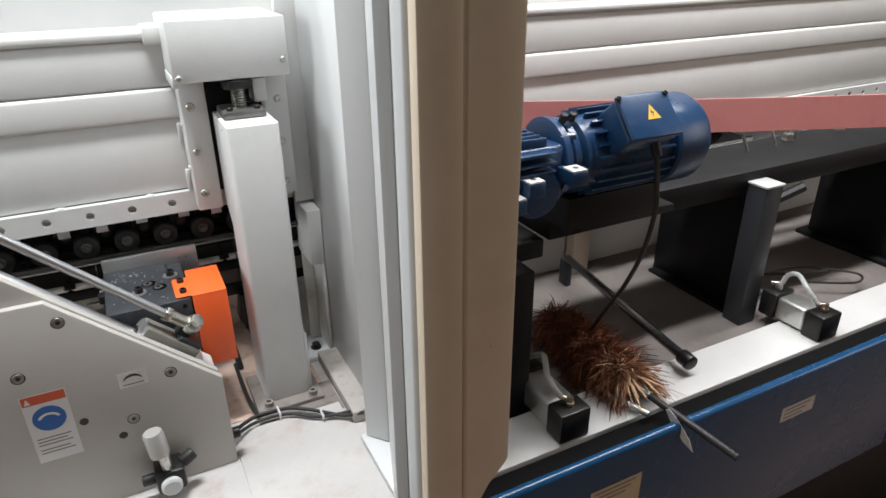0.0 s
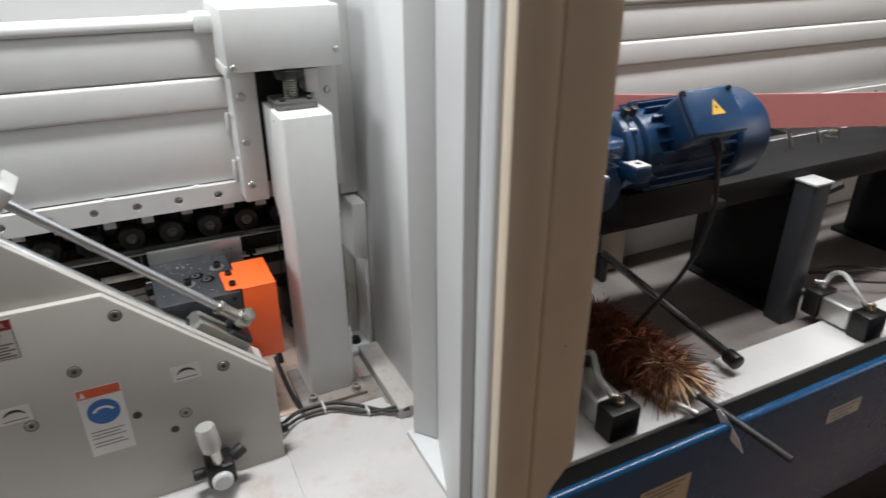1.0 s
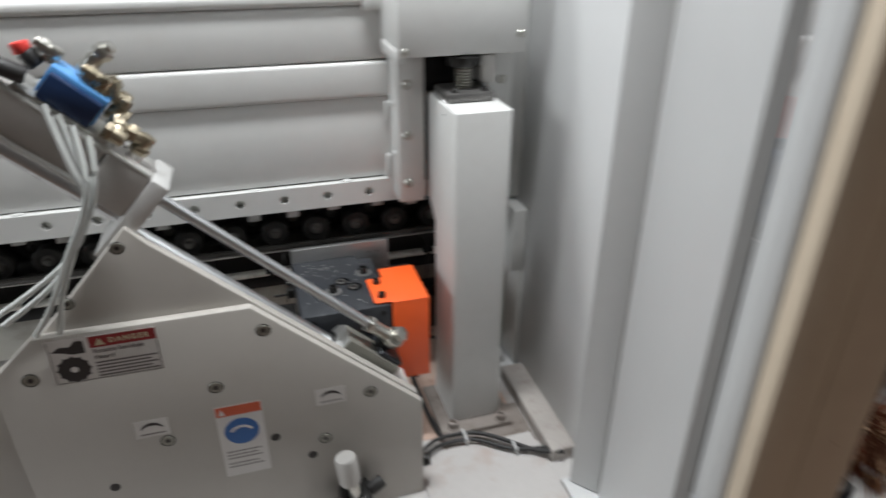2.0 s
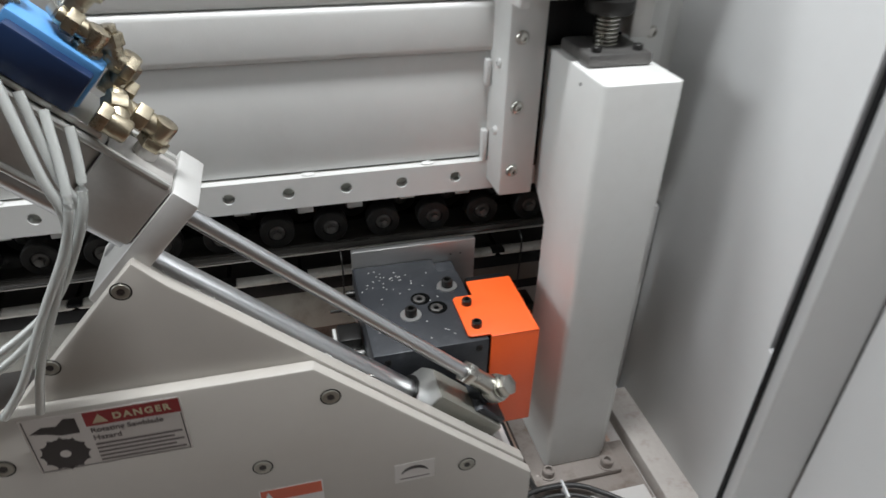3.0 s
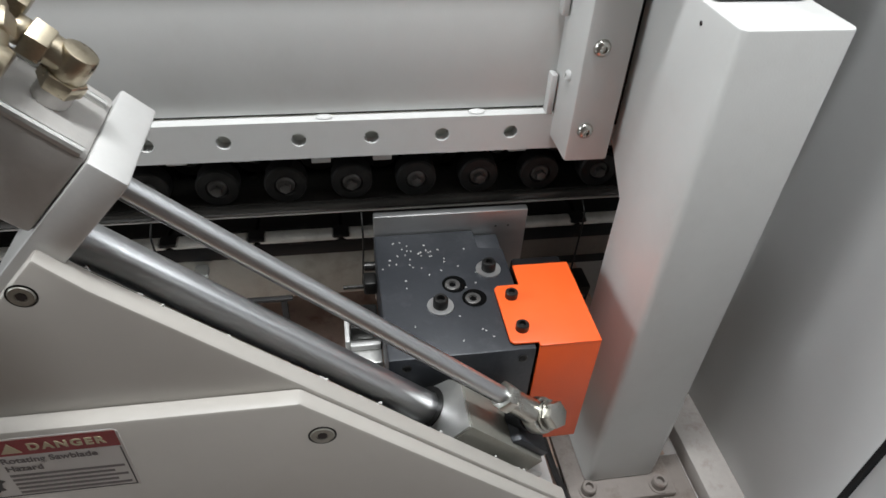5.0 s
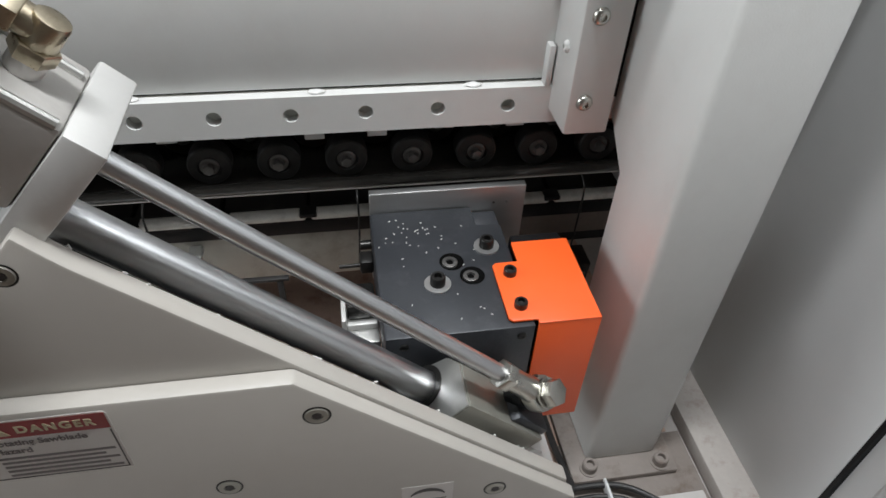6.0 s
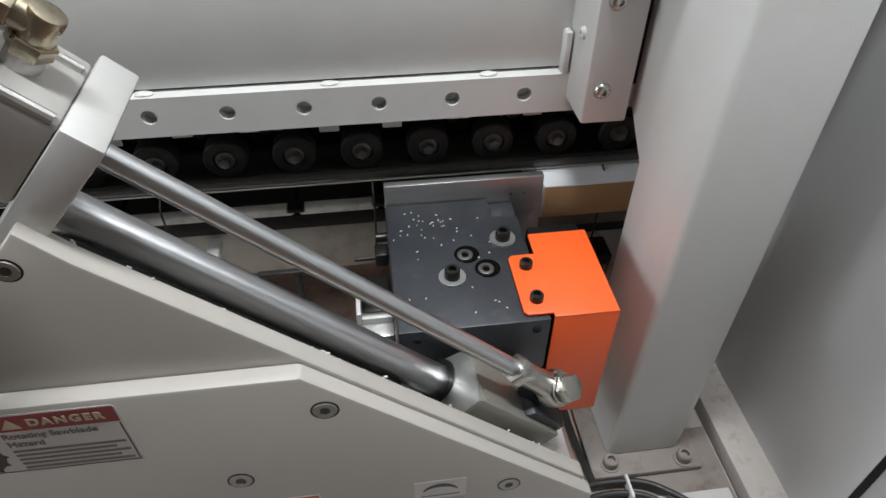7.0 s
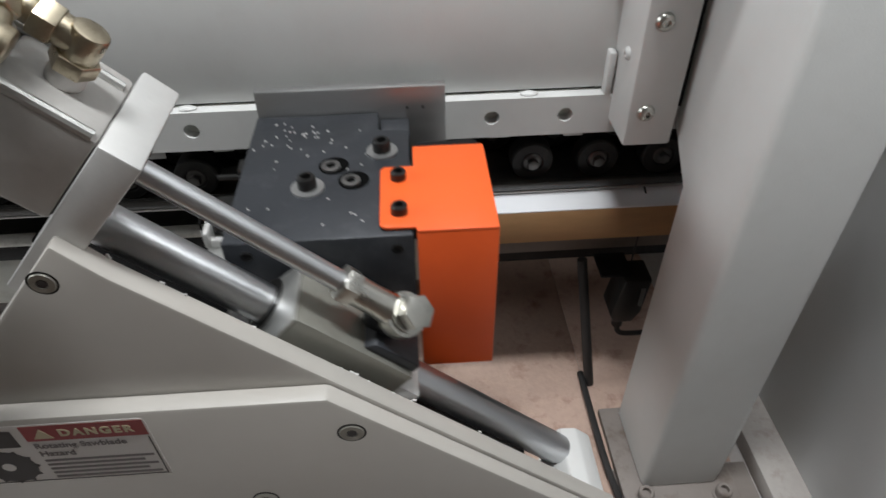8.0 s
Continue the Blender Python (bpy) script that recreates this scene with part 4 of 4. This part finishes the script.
def partition():
    t = thing("side_partition", "tall white sheet steel partition with a narrow slit", "partition")
    part("rear_sheet", prism([(0.060, -0.335), (0.060, 1.1), (-0.2575, 1.1), (-0.2575, -0.0740), (-0.2622, -0.0775), (-0.2622, -0.335)], 0.2310, 0.2370, "x", 0.0006), BRIGHT, t)
    wall_strip("front_sheet", 0.2352, -0.2668, 0.2005, -0.3075, 0.006, BRIGHT, t, r=0)
    # Black strips added inside the slit paint its shade.
    wall_strip("slit_shade", 0.2365, -0.2624, 0.2360, -0.2666, -0.0048, BLACK, t, z0=-0.33, r=0)
    wall_strip("slit_shade", 0.2365, -0.2577, 0.2365, -0.2623, 0.0048, BLACK, t, z0=-0.0748, r=0)
    wall_strip("slit_dark_backing", 0.2440, -0.20, 0.2440, -0.30, -0.003, BLACK, t)
    p = thing("door_frame", "white steel door frame profile of the machine hood", "door frame")
    # Edge strip and frame step are greyed to paint their shade.
    wall_strip("edge_strip", 0.1990, -0.3080, 0.2255, -0.3395, 0.006, GREYSHEET, p, z0=-0.325)
    wall_strip("frame_sheet", 0.2255, -0.3405, 0.1568, -0.5400, 0.008, BRIGHT, p, z0=-0.60)
    part("frame_step", prism([(0.1566, -0.5408), (0.1690, -0.5470), (0.1850, -0.5300), (0.1700, -0.5250)], -0.90, 1.1, "z", 0.0015), GREYSHEET, p)
    part("frame_lip", prism([(0.1650, -0.5640), (0.1680, -0.5765), (0.1730, -0.5785), (0.1790, -0.5785), (0.1790, -0.5480), (0.1700, -0.5470)], -0.90, 1.1, "z", 0.002), BRIGHT, p)
    c = thing("door_post", "cream painted sheet steel door post", "door post")
    part("left_leaf", box(0.1715, 0.2155, -0.5960, -0.5790, -0.95, 1.1, 0.003), CREAM, c)
    part("right_leaf", prism([(0.2175, -0.95), (0.2280, -0.95), (0.2280, -0.262), (0.2380, -0.228), (0.2540, -0.200), (0.2790, -0.172), (0.2810, 1.1), (0.2175, 1.1)], -0.5930, -0.5200, "y", 0.004), CREAM, c)
    part("rivet", lathe([(0.002, 0), (0.0015, 0.0008), (0, 0.001)], (0.2510, -0.5930, -0.005), (0, -1, 0)), CREAM, c)


machine_table()
partition()

# ---- the glue station beyond the post ----


def infeed_table():
    t = thing("infeed_table", "white table of the feed station with a dark edge", "machine table")
    part("top", box(0.305, 2.6, -0.3575, 0.60, -0.405, -0.370, 0.002), RECESS, t, "recessed table, grimy and darkened for shade")
    part("ledge", box(0.305, 2.6, -0.4545, -0.358, -0.405, -0.345, 0.003), LEDGE, t, "clean white front ledge")
    # Black strip fills the recessed gap; its colour stands for the shade there.
    part("gap_strip", box(0.305, 2.6, -0.4945, -0.4550, -0.398, -0.3520, 0.004), GAPBLACK, t, "black strip filling the dark gap")
    part("back_sheet", box(0.305, 2.6, 0.094, 0.100, -0.370, -0.145, 0.001), LEDGE, t)
    b = thing("blue_cabinet", "blue painted steel front panel of the machine", "machine cabinet")
    part("front_panel", box(0.305, 1.35, -0.512, -0.4955, -0.66, -0.336, 0.0075, seg=4), BLUEPANEL, b)
    part("front_panel", box(1.353, 2.6, -0.512, -0.4955, -0.66, -0.336, 0.0075, seg=4), BLUEPANEL, b)
    part("plinth", box(0.305, 2.6, -0.44, 0.58, -1.05, -0.376, 0.003), BLACK, b)
    for x0, x1, z0, z1, mat in ((0.490, 0.595, -0.462, -0.402, BUFF), (0.934, 1.026, -0.436, -0.403, PAPER)):
        l = thing("type_label", "small printed label on the blue panel", "label", group="labels on the cabinet")
        sheet(x0, x1, z0, z1, -0.5124, 0.0003, mat, l, "paper")
        for k in range(3):
            sheet(x0 + 0.008, x1 - 0.012 - 0.01 * k, z1 - 0.009 - 0.009 * k, z1 - 0.006 - 0.009 * k, -0.5128, 0.0001, GREYINK, l, "text_bar")
    part("warning_triangle", prism([(0.497, -0.448), (0.521, -0.448), (0.509, -0.426)], -0.5130, -0.5128, "y", 0), YELLOW, l, smooth=False)


infeed_table()


def feed_rail():
    t = thing("feed_rail", "black steel feed rail on posts", "machine rail")
    part("rail", box(0.565, 2.5, -0.262, -0.105, -0.084, -0.036, 0.003), BLACK, t)
    part("motor_plate", box(0.56, 0.76, -0.345, -0.24, -0.0358, -0.022, 0.003), BLACK, t)
    for x, y in ((1.310, -0.145), (1.500, -0.140)):
        part("hex_bolt", join(lathe([(0.014, 0), (0.014, 0.003)], (x, y, -0.036), (0, 0, 1)), hexagon((x, y, -0.033), (x, y, -0.020), 0.0115)), ZINC, t)
        part("hex_bolt", hexagon((x + 0.03, y + 0.01, -0.036), (x + 0.03, y + 0.01, -0.016), 0.0085), ZINC, t)
    for x in (1.155, 1.245):
        part("pin", cyl((x, -0.165, -0.036), (x - 0.01, -0.150, 0.006), 0.0035, seg=10), ZINC, t)
    p = thing("black_post", "black steel post under the feed rail", "machine post")
    part("post", box(0.425, 0.482, -0.345, -0.20, -0.370, -0.0845, 0.004), BLACK, p)
    part("cross_head", box(0.4825, 0.565, -0.25, -0.12, -0.12, -0.0845, 0.004), BLACK, p)
    s = thing("black_support", "black welded support plate with a tube post", "machine support")
    part("plate", box(1.085, 1.115, -0.2615, -0.010, -0.370, -0.0845, 0.003), BLACK, s)
    # Grey post and paler cap paint the light on one black support.
    part("tube_post", box(1.046, 1.096, -0.308, -0.2630, -0.370, -0.0600, 0.004), TUBEGREY, s, "black tube post, greyed as lit")
    part("tube_cap", box(1.044, 1.098, -0.310, -0.2626, -0.0598, -0.0545, 0.002), GREYSHEET, s, "tube cap, paled for light from above")
    part("foot_plate", box(1.060, 1.0845, -0.260, -0.020, -0.370, -0.362, 0.002), BLACK, s)
    s2 = thing("black_support", "black welded support plate beneath the rail", "machine support")
    part("plate", box(1.62, 1.80, -0.34, -0.05, -0.358, -0.0845, 0.004), BLACK, s2)
    part("foot_plate", box(1.60, 1.82, -0.35, -0.03, -0.370, -0.3582, 0.002), BLACK, s2)
    l = thing("pale_leg", "short pale steel leg behind the rail", "machine leg")
    part("leg", box(0.882, 0.928, 0.052, 0.088, -0.370, -0.030, 0.003), CREAM, l)
    c = thing("cross_rod", "polished steel rod with a round end cap", "rod")
    part("rod", cyl((0.793, -0.395, -0.318), (0.835, 0.02, -0.300), 0.0095, seg=24), DARKROD, c)
    part("end_cap", cyl((0.7915, -0.412, -0.3185), (0.794, -0.385, -0.3175), 0.0145, seg=28, bev=0.002), SCREW, c)
    part("bracket", box(0.828, 0.843, 0.008, 0.04, -0.370, -0.305, 0.003), TUBEGREY, c)
    d = thing("dark_strap", "dark strap and rods lying under the rail", "strap")
    part("strap", tube([(1.36, 0.05, -0.33), (1.46, 0.00, -0.28), (1.56, -0.05, -0.22)], 0.014, 8), CABLE, d)
    part("strap", tube([(1.28, 0.02, -0.25), (1.42, 0.02, -0.235), (1.58, 0.0, -0.215)], 0.010, 8), CABLE, d)
    w = thing("loose_wire", "thin loose wires on the feed table", "wire")
    part("wire", tube([(1.26, -0.20, -0.345), (1.36, -0.22, -0.342), (1.45, -0.30, -0.343), (1.40, -0.33, -0.342), (1.30, -0.27, -0.343)], 0.0028, 8), CABLE, w)
    part("wire", tube([(1.18, -0.16, -0.345), (1.30, -0.23, -0.340), (1.40, -0.26, -0.343)], 0.0035, 8), CABLE, w)


feed_rail()


def gear_motor():
    t = thing("gear_motor", "blue enamelled gear motor with terminal box", "gear motor")
    cy, cz = -0.335, 0.094
    ribs = []
    body = part("motor_body", cyl((0.535, cy, cz), (0.69, cy, cz), 0.058, seg=36), MOTORBLUE, t)
    for k in range(22):
        a = 2 * math.pi * k / 22
        ribs.append(box(0.545, 0.685, -0.0015, 0.0015, 0.055, 0.066, 0, Matrix.Translation((0, cy, cz)) @ Matrix.Rotation(a, 4, "X")))
    part("cooling_ribs", join(*ribs), MOTORBLUE, body, smooth=False)
    part("fan_cowl", lathe([(0.066, 0), (0.070, 0.004), (0.070, 0.056), (0.064, 0.068), (0.050, 0.072), (0.012, 0.073)], (0.690, cy, cz), (1, 0, 0), 40), MOTORBLUE, t)
    part("flange", lathe([(0.052, 0), (0.060, 0.004), (0.060, 0.014), (0.048, 0.018), (0.056, 0.022), (0.056, 0.032), (0.046, 0.036), (0.058, 0.042), (0.058, 0.052)], (0.486, cy, cz), (1, 0, 0), 36), MOTORBLUE, t)
    # worm gear housing
    g = part("gear_housing", box(0.385, 0.492, cy - 0.052, cy + 0.045, cz - 0.050, cz + 0.034, 0.010, seg=3), MOTORBLUE, t)
    for k in range(6):
        part("housing_rib", box(0.392, 0.462, cy - 0.072, cy - 0.050, cz + 0.028 - 0.0125 * k, cz + 0.0325 - 0.0125 * k, 0.0015), MOTORBLUE, g)
    for k in range(5):
        part("housing_rib", box(0.392, 0.462, cy - 0.046 + 0.016 * k, cy - 0.0415 + 0.016 * k, cz + 0.033, cz + 0.046, 0.0015), MOTORBLUE, g)
    for x, y, z in ((0.501, -0.364, 0.136), (0.432, -0.364, 0.134), (0.489, -0.411, 0.100), (0.420, -0.411, 0.095), (0.392, -0.411, 0.075)):
        part("lug", box(x - 0.013, x + 0.013, y - 0.014, y + 0.040, z - 0.022, z - 0.001, 0.002), MOTORBLUE, g)
        pad = part("machined_pad", box(x - 0.012, x + 0.012, y - 0.013, y + 0.013, z - 0.0012, z + 0.0012, 0.0006), BRIGHT, g, "bare machined pad")
        part("pad_hole", cyl((x + 0.001, y, z + 0.0010), (x + 0.001, y, z + 0.0016), 0.0042, seg=14), INK, pad)
    part("output_boss", lathe([(0.036, 0), (0.036, 0.012), (0.030, 0.014), (0.030, 0.022), (0.018, 0.024)], (0.438, cy - 0.05, cz - 0.026), (0, -1, 0), 32), MOTORBLUE, t)
    for x in (0.505, 0.520):
        part("flange_bolt", hexagon((x, cy - 0.02, cz + 0.056), (x, cy - 0.024, cz + 0.068), 0.006), SCREW, t)
    tilt = Matrix.Translation((0.610, cy, cz)) @ Matrix.Rotation(radians(49), 4, "X")
    b = part("terminal_box", box(-0.046, 0.043, -0.036, 0.030, 0.045, 0.0975, 0.006, tilt, 3), MOTORBLUE, t, "blue terminal box")
    part("box_lid", box(-0.048, 0.045, -0.038, 0.032, 0.0980, 0.1065, 0.004, tilt, 3), MOTORBLUE, b)
    for x in (-0.046, 0.038):
        part("lid_screw", socket_head(tilt @ Vector((x, 0.026, 0.1065)), tilt.to_3x3() @ Vector((0, 0, 1)), 0.004, 0.003), SCREW, b)
    tri = prism([(-0.010, -0.010), (0.014, -0.010), (0.002, 0.013)], 0.1067, 0.1071, "z", 0, tilt)
    s = part("voltage_sign", tri, YELLOW, b, "yellow voltage warning triangle", smooth=False)
    bolt = prism([(0.0015, 0.006), (-0.001, -0.001), (0.002, -0.001), (0.001, -0.007), (0.0045, 0.001), (0.0018, 0.001)], 0.1072, 0.1074, "z", 0, tilt)
    part("bolt_mark", bolt, INK, s, smooth=False)
    part("gland", cyl((0.627, cy - 0.075, cz + 0.030), (0.628, cy - 0.085, cz + 0.006), 0.0075, seg=16), CABLE, t)
    part("motor_foot", box(0.52, 0.70, cy - 0.03, cy + 0.10, -0.020, 0.034, 0.004), BLACK, t)
    c = thing("motor_cable", "black motor cable hanging from the terminal box", "cable")
    part("cable", tube([(0.627, -0.418, 0.108), (0.634, -0.422, 0.05), (0.639, -0.42, 0.008), (0.650, -0.395, -0.07), (0.659, -0.36, -0.141), (0.672, -0.32, -0.20), (0.682, -0.28, -0.26), (0.69, -0.22, -0.362)], 0.0038), CABLE, c)


gear_motor()


def red_tape():
    t = thing("edge_tape", "red plastic edge band running towards the glue station", "edge tape")
    a, b = Vector((0.50, -0.050, 0)), Vector((1.55, -0.500, 0))
    n = Vector((-(b - a).y, (b - a).x, 0)).normalized() * 0.0012
    bm = bmesh.new()
    steps = 24
    rows = []
    for i in range(steps + 1):
        p = a.lerp(b, i / steps)
        sag = -0.006 * math.sin(math.pi * i / steps)
        rows.append([bm.verts.new(p + q * n + Vector((0, 0, z + sag))) for q, z in ((-1, 0.058), (1, 0.058), (1, 0.121), (-1, 0.121))])
    for r0, r1 in zip(rows, rows[1:]):
        for k in range(4):
            bm.faces.new((r0[k], r0[(k + 1) % 4], r1[(k + 1) % 4], r1[k]))
    bm.faces.new(rows[0])
    bm.faces.new(rows[-1][::-1])
    part("band", bm, RED, t)
    part("tape_guide", cyl((1.30, -0.40, -0.09), (1.30, -0.40, 0.058), 0.006), ZINC, t)
    part("tape_guide", cyl((0.80, -0.19, -0.03), (0.80, -0.19, 0.058), 0.006), ZINC, t)


red_tape()


def small_cylinder(x, y_front, z0, length, label):
    t = thing("compact_cylinder", label, "pneumatic cylinder", group="small pneumatic cylinders")
    w = 0.029
    h = 0.056
    part("front_cap", box(x - w, x + w, y_front, y_front + 0.040, z0, z0 + h, 0.004), SCREW, t, "black front cap")
    part("barrel", box(x - w * 0.9, x + w * 0.9, y_front + 0.040, y_front + length - 0.036, z0 + 0.003, z0 + h - 0.003, 0.008, seg=4), ALU, t, "bright aluminium barrel")
    part("rear_cap", box(x - w, x + w, y_front + length - 0.036, y_front + length, z0, z0 + h, 0.004), SCREW, t)
    for dy in (0.020, length - 0.018):
        part("fitting", join(hexagon((x, y_front + dy, z0 + h), (x, y_front + dy, z0 + h + 0.008), 0.008), cyl((x, y_front + dy, z0 + h + 0.008), (x, y_front + dy, z0 + h + 0.017), 0.0055, seg=14), cyl((x, y_front + dy, z0 + h + 0.013), (x - 0.012, y_front + dy + 0.012, z0 + h + 0.013), 0.0045, seg=14)), BRASS if dy < 0.03 else ZINC, t)
    h1 = part("hose", tube([(x - 0.010, y_front + 0.030, z0 + h + 0.013), (x - 0.022, y_front + 0.050, z0 + h + 0.040), (x - 0.006, y_front + 0.085, z0 + h + 0.052), (x + 0.008, y_front + 0.115, z0 + h + 0.036), (x + 0.004, y_front + length - 0.02, z0 + h + 0.014)], 0.0050), HOSE, t, "milky air hose")
    part("rod", cyl((x, y_front + length, z0 + h / 2), (x, y_front + length + 0.06, z0 + h / 2), 0.008), CHROME, t)


small_cylinder(0.499, -0.452, -0.345, 0.165, "small pneumatic cylinder with black end caps on the ledge")
small_cylinder(1.124, -0.452, -0.345, 0.142, "small pneumatic cylinder beside the black support")


def feather_duster():
    t = thing("feather_duster", "brown feather duster with a black handle lying on the ledge", "feather duster")
    a, b = Vector((0.655, -0.400, -0.318)), Vector((0.6895, -0.606, -0.337))
    d = (b - a).normalized()
    part("handle", cyl(a - d * 0.05, b, 0.0062, seg=16, bev=0.001), CABLE, t, "black handle")
    part("ferrule", cyl(a - d * 0.005, a + d * 0.045, 0.0078, seg=16), ZINC, t)
    hang = Vector((0.657, -0.489, -0.316))
    fall = Vector((0.683, -0.532, -0.384)) - hang
    part("hang_loop", prism([(0, -0.003), (0.025, -0.007), (0.060, -0.006), (fall.length, 0.0), (0.060, 0.006), (0.025, 0.007), (0, 0.003)], -0.0008, 0.0008, "z", 0,
                            axis_pose(hang, fall) @ Matrix.Rotation(-math.pi / 2, 4, "Y")), PAPER, t, "pale plastic hang loop")
    part("second_stick", cyl((0.612, -0.395, -0.333), (0.640, -0.468, -0.335), 0.006, seg=14), ALU, t)
    rng = random.Random(11)
    back = Vector((0.10, 0.99, 0.02)).normalized()
    side = back.cross(Vector((0, 0, 1))).normalized()
    up = side.cross(back).normalized()
    for name, count, s0, s1, mat, label in (("plume", 5200, 0.015, 0.27, FEATHER, "tousled dark brown feathers"),
                                            ("plume_tip", 1100, -0.002, 0.046, TANFEATHER, "pale tan feathers round the handle")):
        bm = bmesh.new()
        for k in range(count):
            s = rng.uniform(s0, s1)
            u0 = s / 0.27
            root = a + back * s + Vector((0, 0, 0.012 - 0.030 * u0))
            ang = rng.uniform(0, 2 * math.pi)
            out = (side * math.cos(ang) + up * (abs(math.sin(ang)) * 0.8 - 0.15)).normalized()
            length = rng.uniform(0.030, 0.062) * (1 - 0.1 * u0)
            if name == "plume_tip":
                length *= 0.75
            flow = (out + back * rng.uniform(-0.7, 0.9)).normalized()
            curl = (out.cross(back) * rng.uniform(-1, 1) - back * rng.uniform(-0.3, 1.0) - up * rng.uniform(0.3, 1.1)) * 1.25
            wid = rng.uniform(0.0009, 0.0026)
            across = flow.cross(out + Vector((rng.uniform(-1, 1), rng.uniform(-1, 1), rng.uniform(-1, 1)))).normalized()
            prev = None
            n = 6
            for i in range(n + 1):
                u = i / n
                p = root + (flow * u + curl * u * u) * length
                p.z = max(p.z, -0.343 if p.y < -0.352 else -0.368)
                w = wid * math.sin(math.pi * min(0.86, 0.12 + 0.76 * u)) * (1 + 0.35 * rng.uniform(-1, 1))
                row = (bm.verts.new(p - across * w), bm.verts.new(p + up * 0.0007), bm.verts.new(p + across * w))
                if prev:
                    bm.faces.new((prev[0], prev[1], row[1], row[0]))
                    bm.faces.new((prev[1], prev[2], row[2], row[1]))
                prev = row
        part(name, bm, mat, t, label)


feather_duster()


def proximity_sensor():
    t = thing("edge_sensor", "black proximity sensor hanging under the conveyor bed", "sensor")
    part("clamp", box(0.058, 0.090, 0.000, 0.034, -0.1895, -0.1855, 0.001), BLACK, t)
    part("body", prism([(0.074, -0.240), (0.079, -0.251), (0.099, -0.251), (0.106, -0.236), (0.110, -0.190), (0.082, -0.190)], -0.006, 0.026, "y", 0.002), SCREW, t)
    part("side_plate", box(0.100, 0.104, -0.0085, -0.0065, -0.225, -0.200, 0.0005), HUB, t)
    part("nose", cyl((0.089, 0.008, -0.251), (0.089, 0.008, -0.268), 0.006, seg=14), SCREW, t)
    part("lead", tube([(0.089, 0.008, -0.267), (0.094, 0.004, -0.279), (0.125, 0.006, -0.283)], 0.0030, 8), CABLE, t)
    s = thing("stop_rod", "thin dark stop rod below the conveyor bed", "rod")
    part("rod", cyl((0.042, 0.020, -0.180), (0.060, -0.022, -0.333), 0.0052, seg=12), CABLE, s)
    k = thing("wire_bracket", "dark bent wire bracket below the conveyor bed", "bracket")
    part("arm", box(-0.250, -0.203, -0.003, 0.003, -0.1815, -0.1775, 0.001), CABLE, k)
    part("stem", box(-0.2150, -0.2090, -0.003, 0.003, -0.334, -0.1815, 0.001), CABLE, k)
    b = thing("clear_block", "small milky plastic block on the bed plate", "plastic block")
    part("block", box(-0.300, -0.286, 0.004, 0.045, -0.1745, -0.1655, 0.003), HOSE, b)


proximity_sensor()


def motions():
    """All that moves: the chain pads and the board with the feed, the carriage up its slide."""
    for k, pad in enumerate(PADS):
        x = -0.3832 + PAD_PITCH * k
        walk(pad, [(0.0, pose(x, 0, 0)), (4.0, pose(x - CHAIN * 4, 0, 0)), (8.0, pose(x - CHAIN * 8, 0, 0))])
    walk(BOARD, [(0.0, pose(0.024 + FEED * 7.0, 0, 0)), (4.0, pose(0.024 + FEED * 3.0, 0, 0)), (7.0, pose(0.024, 0, 0)), (8.0, pose(0.024 - FEED, 0, 0))])
    rows = [(0.0, pose(0, 0, 0)), (3.5, pose(0, 0, 0)), (6.9, pose(0, 0, 0)), (7.0, pose(0, 0, 0))]
    for t in (7.1, 7.2, 7.3, 7.4, 7.5, 7.6, 7.7, 7.8, 7.9, 8.0):
        s = -FEED * (t - 7.0)
        rows.append((t, pose(s, 0, -s * 0.6829 / 0.7305)))
    walk(CARRIAGE, rows)


motions()
